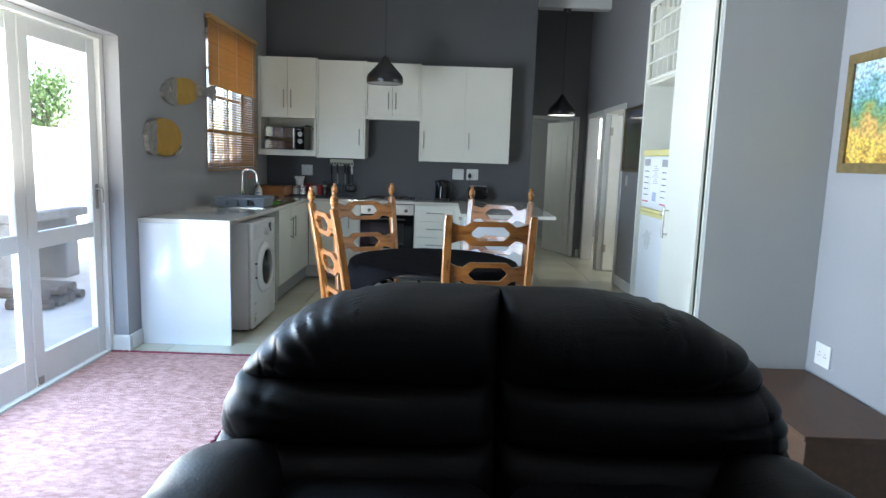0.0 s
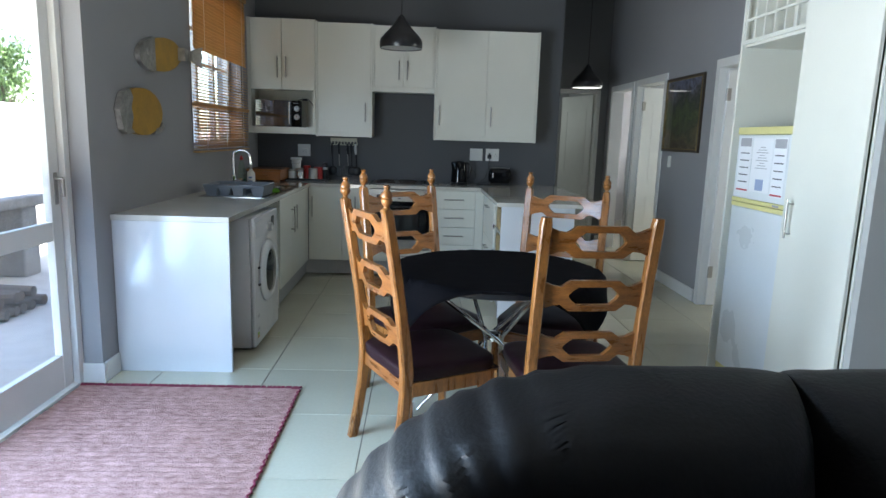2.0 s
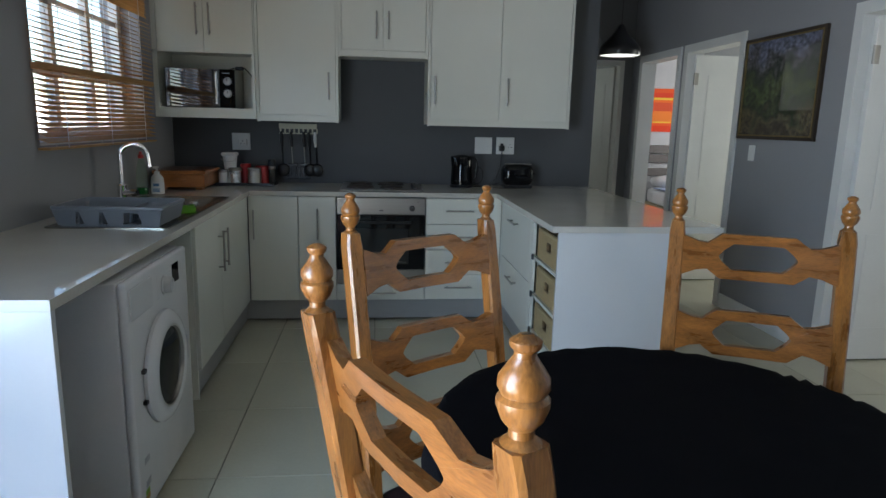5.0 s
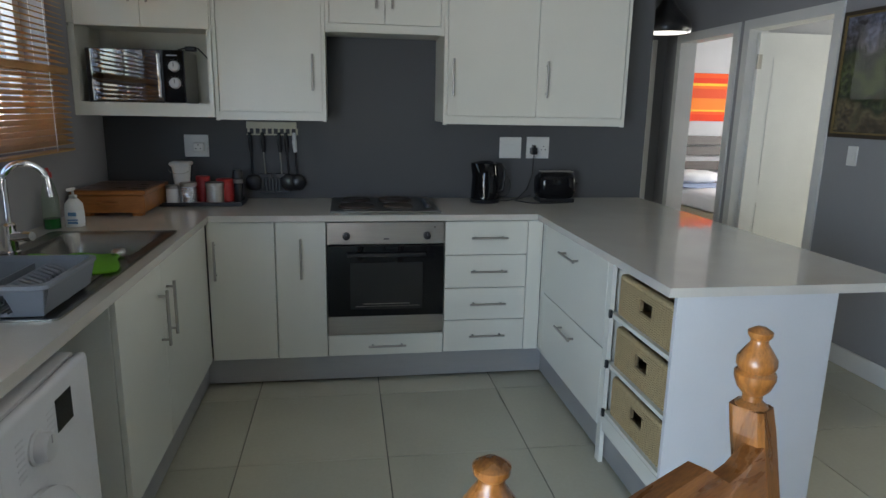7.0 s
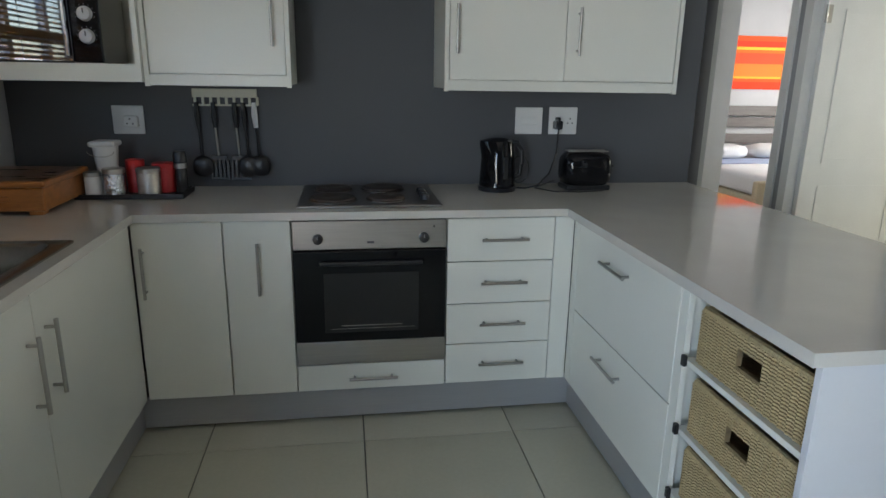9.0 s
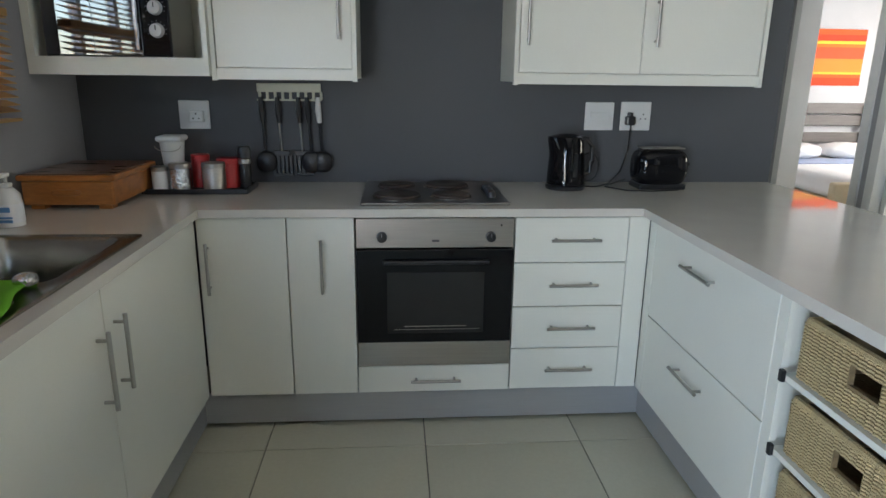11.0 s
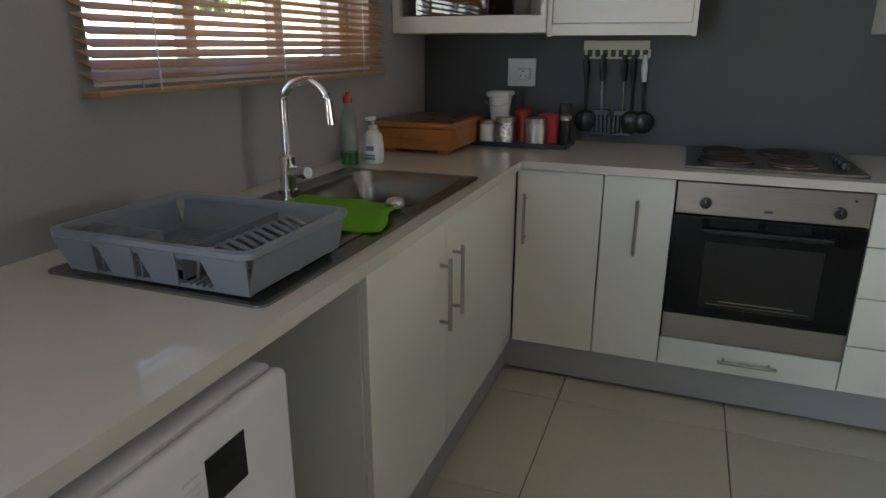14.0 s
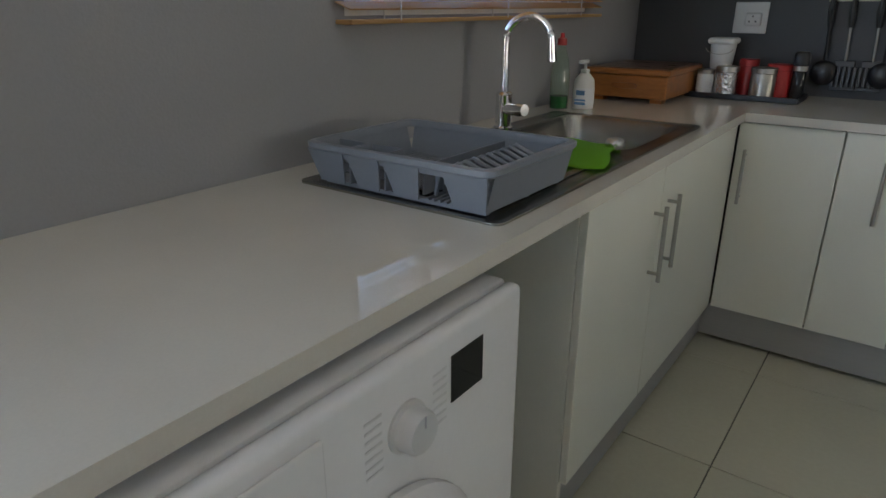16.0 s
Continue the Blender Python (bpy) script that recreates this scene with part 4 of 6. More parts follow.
for y0, y1, z0, z1 in ((5.915, 6.04, 1.115, 1.425), (6.045, 6.25, 1.13, 1.42), (6.262, 6.40, 1.12, 1.43)):
    sh = part("sheet", box(FX - 0.002, y0, z0, FX - 0.0008, y1, z1), PAPER, no)
    if y1 - y0 < 0.16:
        part("print", box(FX - 0.0028, y0 + 0.01, z1 - 0.055, FX - 0.0021, y1 - 0.01, z1 - 0.008), INKG, sh)
        for k in range(5):
            part("print", box(FX - 0.0028, y0 + 0.02, z1 - 0.095 - 0.04 * k, FX - 0.0021, y1 - 0.02, z1 - 0.089 - 0.04 * k), INK, sh)
        part("print", box(FX - 0.0028, y0 + 0.008, z0 + 0.008, FX - 0.0021, y1 - 0.008, z0 + 0.017), INKR, sh)
    else:
        for k in range(9):
            ww = 0.05 + 0.035 * ((k * 7) % 3)
            part("print", box(FX - 0.0028, 6.147 - ww / 2, z1 - 0.05 - 0.014 * k, FX - 0.0021, 6.147 + ww / 2, z1 - 0.046 - 0.014 * k), INKG, sh)
        part("print", box(FX - 0.0028, 6.11, z0 + 0.01, FX - 0.0021, 6.19, z0 + 0.07), BLUEL, sh)

# ---- kitchen ----
FB, FL, FI = 8.90, -0.578, 1.12    # cabinet fronts: back run, left run, island
worktop = thing("worktop", (0.3, 8.2, 0.87), "pale polished quartz worktop running round three sides", "worktop")
SKX0, SKX1, SKY0, SKY1 = -1.088, -0.598, 7.345, 8.50
bm = boxes([(WL + 0.002, 6.27, 0.87, -0.555, SKY0 + 0.01, 0.90), (WL + 0.002, SKY0 + 0.01, 0.87, SKX0 + 0.01, SKY1 - 0.01, 0.90), (SKX1 - 0.01, SKY0 + 0.01, 0.87, -0.555, SKY1 - 0.01, 0.90),
            (WL + 0.002, SKY1 - 0.01, 0.87, -0.555, YB - 0.002, 0.90), (-0.555, 8.877, 0.87, 1.08, YB - 0.002, 0.90), (1.08, 7.495, 0.87, 1.925, YB - 0.002, 0.90)])
bmesh.ops.remove_doubles(bm, verts=bm.verts[:], dist=1e-4)
part("slab", bm, TOP, worktop)
solo("end_panel", box(WL + 0.004, 6.275, 0.0, -0.558, 6.298, 0.8685, 0.001), GLOSS, "glossy white end panel under the worktop", "panel")


def front(parent, name, rect, plane, axis, t=0.018):
    """A door or drawer front: rect (a0, z0, a1, z1) on the plane, thickness towards the cabinet."""
    a0, z0, a1, z1 = rect
    if axis == "y":
        return part(name, box(a0, plane, z0, a1, plane + t, z1, 0.0015), CAB, parent)
    s = 1 if plane > 0 else -1
    return part(name, box(plane, a0, z0, plane + s * t, a1, z1, 0.0015), CAB, parent)


# sink cabinet on the left run
sc = thing("sink_cabinet", (-0.9, 8.28, 0), "white base cabinet under the sink", "cabinet")
part("side_panel", box(WL + 0.03, 7.662, 0, FL - 0.02, 7.68, 0.868, 0.001), CAB, sc)
part("bottom_panel", box(WL + 0.03, 7.681, 0.15, FL - 0.02, 8.88, 0.168), CAB, sc)
part("back_panel", box(WL + 0.03, 7.681, 0.169, WL + 0.04, 8.88, 0.7), CAB, sc)
d1 = front(sc, "door", (7.664, 0.155, 8.138, 0.864), FL, "x")
d2 = front(sc, "door", (8.142, 0.155, 8.897, 0.864), FL, "x")
handle(d1, (FL, 8.09, 0.55), (FL, 8.09, 0.76), (0.03, 0, 0))
handle(d2, (FL, 8.192, 0.56), (FL, 8.192, 0.77), (0.03, 0, 0))
part("plinth", box(FL - 0.045, 7.682, 0.016, FL - 0.03, 8.932, 0.149), KICK, sc)

cc = thing("corner_cabinet", (-0.28, 9.2, 0), "white double-door base cabinet in the corner", "cabinet")
part("carcass", boxes([(-0.57, FB + 0.045, 0.15, -0.004, YB - 0.04, 0.866)]), CAB, cc)
d1 = front(cc, "door", (-0.572, 0.155, -0.2535, 0.864), FB, "y")
d2 = front(cc, "door", (-0.2485, 0.155, -0.004, 0.864), FB, "y")
handle(d1, (-0.537, FB, 0.58), (-0.537, FB, 0.776), (0, -0.03, 0))
handle(d2, (-0.125, FB, 0.58), (-0.125, FB, 0.785), (0, -0.03, 0))
solo("plinth", box(FL - 0.03, 8.933, 0.016, 1.15, 8.948, 0.149), KICK, "brushed grey plinth under the base cabinets", "plinth")

ov = thing("oven", (0.298, 9.15, 0.165), "built-in steel oven with a black glass door", "oven")
part("body", box(0.006, FB + 0.03, 0.27, 0.59, YB - 0.03, 0.862), BLACK, ov)
cp = part("control_panel", box(0.002, FB - 0.004, 0.748, 0.594, FB + 0.03, 0.862, 0.003), STEEL, ov, "brushed steel control panel")
for x in (0.098, 0.505):
    k = part("knob", lathe((x, FB - 0.004, 0.792), [(0.02, 0.0), (0.0195, -0.012), (0.017, -0.024), (0.004, -0.026)], 20, axis="y"), BLACK, cp, "", True)
    part("pointer", box(x - 0.001, FB - 0.0315, 0.795, x + 0.001, FB - 0.0295, 0.808), INKG, k)
part("logo", box(0.285, FB - 0.0055, 0.772, 0.312, FB - 0.0042, 0.78), INK, cp)
part("indicator", rod((0.545, FB - 0.007, 0.835), (0.545, FB - 0.003, 0.835), 0.004, seg=10), BLACK, cp)
od = part("oven_door", box(0.002, FB - 0.012, 0.372, 0.594, FB + 0.02, 0.744, 0.003), BGLASS, ov, "black glass door")
part("door_window", box(0.115, FB - 0.0135, 0.41, 0.485, FB - 0.0122, 0.655), SMOKE, od, "smoked viewing window")
part("grab_bar", box(0.10, FB - 0.035, 0.69, 0.50, FB - 0.013, 0.706, 0.004), BLACK, od)
# glint on the oven racks, put in as thin steel strips on the glass
part("rack_glint", boxes([(0.18, FB - 0.0142, 0.437, 0.42, FB - 0.0136, 0.440), (0.14, FB - 0.0142, 0.425, 0.47, FB - 0.0136, 0.4265)]), STEEL, od)
part("lower_panel", box(0.002, FB - 0.008, 0.272, 0.594, FB + 0.03, 0.369, 0.002), STEEL, ov, "brushed steel lower panel")
dw = thing("low_cabinet", (0.298, 9.0, 0.155), "shallow white drawer cabinet below the oven", "cabinet")
fdw = front(dw, "drawer_front", (0.0, 0.155, 0.596, 0.266), FB, "y")
handle(fdw, (0.205, FB, 0.21), (0.40, FB, 0.21), (0, -0.03, 0))

du = thing("drawer_unit", (0.82, 9.2, 0), "white base unit with four drawers", "cabinet")
part("carcass", box(0.602, FB + 0.045, 0.15, 1.10, YB - 0.04, 0.866), CAB, du)
zs = [0.155, 0.331, 0.507, 0.685, 0.864]
for z0, z1 in zip(zs, zs[1:]):
    f = front(du, "drawer", (0.601, z0 + 0.002, 1.036, z1 - 0.002), FB, "y")
    zc = z0 + 0.52 * (z1 - z0)
    handle(f, (0.735, FB, zc), (0.925, FB, zc), (0, -0.03, 0))
front(du, "filler", (1.039, 0.155, FI - 0.002, 0.864), FB, "y")

isl = thing("island_unit", (1.5, 8.2, 0), "white island unit with two deep drawers and basket shelves", "cabinet")
part("carcass", boxes([(FI + 0.045, 8.055, 0.15, 1.655, 8.88, 0.866), (1.64, 7.53, 0.15, 1.655, 8.055, 0.866), (FI + 0.002, 8.01, 0.0, FI + 0.02, 8.05, 0.866)]), CAB, isl)
for z0, z1 in ((0.155, 0.486), (0.4905, 0.864)):
    f = front(isl, "deep_drawer", (8.052, z0, 8.84, z1), FI, "x")
    zc = z0 + 0.75 * (z1 - z0)
    handle(f, (FI, 8.36, zc), (FI, 8.56, zc), (-0.03, 0, 0))
front(isl, "filler", (8.843, 0.155, 8.898, 0.864), FI, "x")
part("plinth", box(FI + 0.03, 7.54, 0.016, FI + 0.045, 8.932, 0.149), KICK, isl)
part("end_panel", box(FI - 0.004, 7.51, 0, 1.676, 7.528, 0.8685, 0.001), GLOSS, isl, "glossy white end panel")
part("back_panel", box(1.658, 7.53, 0, 1.676, YB - 0.004, 0.8685), GLOSS, isl)
part("base_rail", box(FI + 0.004, 7.53, 0.15, FI + 0.02, 8.008, 0.2185), CAB, isl)
for z in (0.235, 0.445, 0.655):
    sh = part("shelf", box(FI + 0.006, 7.53, z - 0.016, 1.638, 8.008, z), CAB, isl)
    part("runner_clip", box(FI - 0.006, 7.99, z - 0.02, FI + 0.006, 8.006, z + 0.012, 0.002), BLACK, sh)


def basket(y0, y1, x0, x1, z0, h):
    bk = thing("basket", ((x0 + x1) / 2, (y0 + y1) / 2, z0), "natural wicker basket with a hand hole on a shelf", "basket", "wicker baskets in the island")
    yc = (y0 + y1) / 2
    t = 0.012
    zt = z0 + h
    hz0, hz1, hw = zt - 0.085, zt - 0.04, 0.045
    out = [(y0, z0), (yc, z0), (y1, z0), (y1, zt - 0.06), (y1, zt), (yc, zt), (y0, zt), (y0, zt - 0.06)]
    hol = [(yc - hw, hz0), (yc, hz0), (yc + hw, hz0), (yc + hw, zt - 0.06), (yc + hw, hz1), (yc, hz1), (yc - hw, hz1), (yc - hw, zt - 0.06)]
    part("woven_front", slab(out, hol, 0, t, lambda u, v, q: Vector((x0 + q, u, v))), WICKER, bk)
    part("woven_body", boxes([(x0 + t, y0, z0, x1, y0 + t, zt), (x0 + t, y1 - t, z0, x1, y1, zt), (x1 - t, y0 + t, z0, x1, y1 - t, zt), (x0 + t, y0 + t, z0, x1 - t, y1 - t, z0 + t)]), WICKER, bk)
    bm = None
    loop = [(x0 + 0.006, y0 + 0.006, zt), (x0 + 0.006, y1 - 0.006, zt), (x1 - 0.006, y1 - 0.006, zt), (x1 - 0.006, y0 + 0.006, zt), (x0 + 0.006, y0 + 0.006, zt)]
    for a, d in zip(loop, loop[1:]):
        bm = rod(a, d, 0.011, seg=8, bm=bm)
    part("rim", bm, WICKERR, bk, "", True)
    bm = None
    for r in range(int(h / 0.0088)):
        z = z0 + 0.005 + r * 0.0088
        n = 34
        for i in range(n):
            ya, yb = y0 + (y1 - y0) * i / n, y0 + (y1 - y0) * (i + 1) / n
            if hz0 - 0.004 < z < hz1 + 0.004 and yb > yc - hw and ya < yc + hw:
                continue
            out_ = 0.0048 if i % 2 == 0 else 0.0012
            bm = tube([(x0, ya - 0.001, z), (x0 - out_, (ya + yb) / 2, z), (x0, yb + 0.001, z)], 0.0038, 5, bm)
    tagged(part("strands", bm, WICKERR, bk), kind="stuff")


for z in (0.235, 0.445, 0.655):
    basket(7.548, 7.975, FI + 0.024, 1.6, z + 0.001, 0.152)

# upper cupboards
FU = 9.172


def upper(label, x0, x1, z0, z1, doors, handles, extra=None):
    u = thing("wall_cupboard", ((x0 + x1) / 2, 9.33, z0), label, "cupboard", "wall cupboards")
    dz = 0.045
    part("carcass", box(x0 + 0.001, FU + 0.02, z0 + 0.012, x1 - 0.001, YB - 0.003, z1 - 0.002), CAB, u)
    part("side_strip", box(x0 + 0.001, FU - 0.004, z0, x0 + 0.018, FU + 0.019, z1), CAB, u)
    part("side_strip", box(x1 - 0.018, FU - 0.004, z0, x1 - 0.001, FU + 0.019, z1), CAB, u)
    part("light_pelmet", box(x0 + 0.018, FU - 0.001, z0 + 0.004, x1 - 0.018, FU + 0.019, z0 + dz), CAB, u)
    n = len(doors) - 1
    for i in range(n):
        a, b_ = doors[i], doors[i + 1]
        dd = part("door", box(a + 0.0015, FU, z0 + dz + 0.003, b_ - 0.0015, FU + 0.018, z1 - 0.004, 0.0015), CAB, u)
        for hx, h0, h1 in handles:
            if a < hx < b_:
                handle(dd, (hx, FU, h0), (hx, FU, h1), (0, -0.03, 0))
    return u


upper("white wall cupboard with one tall door", -0.545, 0.006, 1.345, 2.43, (-0.525, -0.012), [(-0.06, 1.50, 1.68)])
upper("short white double-door cupboard over the hob", 0.006, 0.618, 1.79, 2.42, (0.026, 0.308, 0.598), [(0.263, 1.91, 2.09), (0.345, 1.91, 2.09)])
upper("white double-door wall cupboard", 0.618, 1.64, 1.34, 2.405, (0.638, 1.128, 1.62), [(0.667, 1.49, 1.68), (1.178, 1.49, 1.68)])
mu = thing("microwave_cupboard", (-0.87, 9.33, 1.365), "white corner cupboard with an open microwave niche", "cupboard")
X0, X1 = WL + 0.003, -0.546
FM = FU - 0.03
part("carcass", boxes([(X0, FM + 0.02, 1.79, X1, YB - 0.003, 2.445), (X0, FM + 0.02, 1.41, X0 + 0.025, YB - 0.003, 1.79), (X1 - 0.016, FM + 0.02, 1.41, X1, YB - 0.003, 1.79), (X0, FM + 0.02, 1.36, X1, YB - 0.003, 1.41), (X0 + 0.025, YB - 0.02, 1.41, X1 - 0.016, YB - 0.003, 1.79)]), CAB, mu)
part("face_frame", boxes([(X0, FM, 1.36, X1, FM + 0.018, 1.425), (X0, FM, 1.425, X0 + 0.03, FM + 0.018, 1.775), (X1 - 0.02, FM, 1.425, X1, FM + 0.018, 1.775), (X0, FM, 1.79, X0 + 0.03, FM + 0.018, 2.445)]), CAB, mu)
for a, b_, hx in ((X0 + 0.033, -0.868, -0.905), (-0.865, X1 - 0.006, -0.825)):
    dd = part("door", box(a, FM, 1.78, b_, FM + 0.018, 2.44, 0.0015), CAB, mu)
    handle(dd, (hx, FM, 1.89), (hx, FM, 2.09), (0, -0.03, 0))

mw = thing("microwave", (-0.85, 9.33, 1.411), "silver and black mirror-door microwave in the niche", "microwave")
MX0, MX1, MY = -1.138, -0.684, FM + 0.025
part("body", box(MX0, MY + 0.02, 1.422, MX1, 9.46, 1.682, 0.005), STEEL, mw, "brushed steel casing")
md_ = part("door", box(MX0, MY, 1.428, -0.786, MY + 0.019, 1.68, 0.004), MIRRORB, mw, "mirror-black glass door")
part("door_edge", box(MX0 + 0.002, MY - 0.002, 1.424, -0.788, MY + 0.01, 1.4275), BLACK, md_)
part("bar_handle", box(-0.806, MY - 0.026, 1.45, -0.789, MY - 0.002, 1.662, 0.005), CHROME, md_, "chrome bar handle")
cpn = part("control_panel", box(-0.784, MY, 1.428, MX1, MY + 0.019, 1.68, 0.004), BGLASS, mw, "black control panel with two silver dials")
part("logo", box(-0.765, MY - 0.001, 1.652, -0.715, MY - 0.0002, 1.658), INKG, cpn)
for z in (1.522, 1.602):
    k = part("dial", lathe((-0.730, MY, z), [(0.027, 0.0), (0.026, -0.010), (0.022, -0.018), (0.004, -0.019)], 24, axis="y"), KNOBG, cpn, "silver dial", True)
    part("dial_mark", box(-0.732, MY - 0.0205, z, -0.728, MY - 0.0185, z + 0.018), BLACK, k)
    for i in range(9):
        q = radians(200 - 27.5 * i)
        part("dial_tick", box(-0.730 + 0.034 * math.cos(q) - 0.0015, MY - 0.0008, z + 0.034 * math.sin(q) - 0.0015, -0.730 + 0.034 * math.cos(q) + 0.0015, MY - 0.0002, z + 0.034 * math.sin(q) + 0.0015), INKG, cpn)
for x in (MX0 + 0.04, MX1 - 0.04):
    part("foot", rod((x, 9.3, 1.411), (x, 9.3, 1.423), 0.012), BLACK, mw)
cpg = tube([(-0.74, 9.30, 1.69), (-0.70, 9.29, 1.70), (-0.64, 9.30, 1.70), (-0.615, 9.40, 1.66), (-0.61, 9.45, 1.60)], 0.004, 6)
box(-0.70, 9.27, 1.684, -0.645, 9.305, 1.708, 0.006, cpg)
solo("plug", cpg, BLACK, "black plug and lead lying on the microwave", "plug")

# hob
hob = thing("hob", (0.3, 9.2, 0.9), "steel electric hob with four solid plates", "hob")
part("hob_plate", box(0.02, 8.945, 0.9005, 0.585, 9.455, 0.91, 0.003), HOBST, hob)
for x, y, r in ((0.155, 9.08, 0.09), (0.37, 9.08, 0.075), (0.155, 9.32, 0.075), (0.37, 9.32, 0.09)):
    hp = part("hotplate", lathe((x, y, 0), [(r + 0.006, 0.910), (r + 0.006, 0.914), (r, 0.916), (r, 0.922), (r - 0.008, 0.925), (0.03, 0.925), (0.026, 0.923), (0.002, 0.923)], 36), IRON, hob, "", True)
    part("rim", lathe((x, y, 0), [(r + 0.010, 0.9102), (r + 0.010, 0.9125), (r + 0.0065, 0.9125), (r + 0.0065, 0.9102)], 36), HOBST, hp, "", True)
for i in range(4):
    part("knob", lathe((0.53, 9.07 + 0.055 * i, 0), [(0.019, 0.91), (0.018, 0.924), (0.015, 0.932), (0.003, 0.933)], 18), BLACK, hob, "", True)

# wall plates on the back wall


def socket_y(name, x0, x1, z0, z1, label, kind_, holes=()):
    s = thing(name, ((x0 + x1) / 2, YB, z0), label, kind_)
    part("plate", box(x0, YB - 0.01, z0, x1, YB - 0.0005, z1, 0.004, seg=3), PLASTIC, s, "", True)
    for hx, hz in holes:
        for dx, dz in ((0, 0.013), (-0.011, -0.007), (0.011, -0.007)):
            part("pin_hole", rod((hx + dx, YB - 0.0108, hz + dz), (hx + dx, YB - 0.0095, hz + dz), 0.0035, seg=8), BLACK, s)
    return s


s1 = socket_y("wall_socket", -0.785, -0.655, 1.135, 1.257, "white square wall socket with a white plug", "socket", [(-0.69, 1.18)])
part("plug", box(-0.735, YB - 0.04, 1.165, -0.675, YB - 0.0102, 1.215, 0.006), PLASTIC, s1)
for dx, dz in ((0, 0.012), (-0.012, -0.008), (0.012, -0.008)):
    part("pin_hole", rod((-0.705 + dx, YB - 0.0415, 1.19 + dz), (-0.705 + dx, YB - 0.0398, 1.19 + dz), 0.0035, seg=8), BLACK, s1)
s2 = socket_y("isolator_switch", 1.012, 1.145, 1.14, 1.265, "white square isolator switch plate", "switch")
part("rocker", box(1.035, YB - 0.014, 1.185, 1.12, YB - 0.0102, 1.222, 0.003), PLASTIC, s2)
s3 = socket_y("wall_socket", 1.178, 1.318, 1.14, 1.268, "white square wall socket with a black plug in it", "socket", [(1.283, 1.2)])
part("plug", boxes([(1.196, YB - 0.05, 1.165, 1.236, YB - 0.0102, 1.205), (1.206, YB - 0.045, 1.2, 1.226, YB - 0.0102, 1.222)], 0.006), BLACK, s3, "black plug")

# utensils on a rack
rk = thing("utensil_rack", (-0.31, YB, 1.27), "cream plastic utensil rack on the charcoal wall", "rack")
part("rail", box(-0.447, YB - 0.014, 1.295, -0.172, YB - 0.0005, 1.333, 0.003), CREAM, rk)
bm = None
for i in range(9):
    x = -0.441 + i * 0.033
    bm = box(x, YB - 0.014, 1.262, x + 0.011, YB - 0.002, 1.297, 0.0, bm)
box(-0.447, YB - 0.013, 1.258, -0.172, YB - 0.003, 1.266, 0.0, bm)
tagged(part("hook_strip", bm, CREAM, rk), kind="stuff")
for k, (x, kind_, top, hmat) in enumerate(((-0.43, "ladle", 0, BLACK), (-0.36, "slotted_spatula", 1, BLACK), (-0.27, "spatula", 1, BLACK), (-0.232, "serving_spoon", 0, BLACK), (-0.185, "spoon", 0, PLASTIC))):
    u = thing(kind_, (x, YB - 0.03, 0.98), "black nylon kitchen utensil hanging from the rack", "utensil", "hanging utensils")
    yk = YB - 0.024
    part("grip", tube([(x, yk, 1.275), (x, yk, 1.22), (x + 0.004, yk, 1.165)], [0.009, 0.014, 0.010], 8), hmat, u, "", True)
    part("shaft", rod((x + 0.004, yk, 1.165), (x + 0.010, yk, 1.04), 0.0045 if top else 0.007, seg=8), STEEL if top else BLACK, u)
    if top:
        bm = None
        for i in range(5):
            xx = x - 0.030 + i * 0.0178
            bm = box(xx, yk - 0.004, 0.945, xx + 0.013, yk + 0.004, 1.022, 0.002, bm)
        box(x - 0.025, yk - 0.004, 1.02, x + 0.045, yk + 0.004, 1.045, 0.003, bm)
        box(x - 0.03, yk - 0.004, 0.932, x + 0.055, yk + 0.004, 0.946, 0.002, bm)
        part("blade", bm, BLACK, u)
    else:
        part("bowl", cushion(x + 0.012, yk - 0.006, 0.995, 0.092, 0.04, 0.095, 2.2, 6, 0), BLACK, u, "", True)

# kettle and toaster
kt = thing("kettle", (0.895, 9.33, 0.9), "glossy black electric kettle on the worktop", "kettle")
part("base", lathe((0.895, 9.33, 0), [(0.02, 0.9005), (0.085, 0.9005), (0.087, 0.918), (0.02, 0.922)], 32), BLACK, kt, "", True)
b = lathe((0.895, 9.33, 0), [(0.02, 0.922), (0.082, 0.923), (0.081, 0.97), (0.076, 1.05), (0.070, 1.11), (0.064, 1.125), (0.03, 1.137), (0.002, 1.138)], 32)
for v in b.verts:
    if v.co.z > 1.06 and v.co.x < 0.85:
        v.co.x -= 0.022 * (v.co.z - 1.06) / 0.07
part("body", b, BGLASS, kt, "", True)
part("gauge", box(0.905, 9.2485, 0.96, 0.925, 9.2535, 1.06, 0.002), SMOKE, kt)
part("handle", tube([(0.94, 9.33, 1.12), (0.985, 9.33, 1.115), (1.005, 9.33, 1.08), (1.008, 9.33, 1.02), (0.995, 9.33, 0.97), (0.97, 9.33, 0.955)], 0.012, 10), BLACK, kt, "", True)
ts = thing("toaster", (1.32, 9.34, 0.9), "glossy black two-slice toaster on the worktop", "toaster")
part("body", cushion(1.315, 9.34, 0.995, 0.235, 0.16, 0.165, 3.6, 12, 0), BGLASS, ts, "", True)
part("base", box(1.21, 9.275, 0.9005, 1.42, 9.405, 0.925, 0.006), BLACK, ts)
for y in (9.318, 9.362):
    part("slot", box(1.225, y - 0.011, 1.0745, 1.415, y + 0.011, 1.0795, 0.001), STEEL, ts)
part("lever", box(1.431, 9.325, 1.0, 1.452, 9.355, 1.015, 0.004), BLACK, ts)
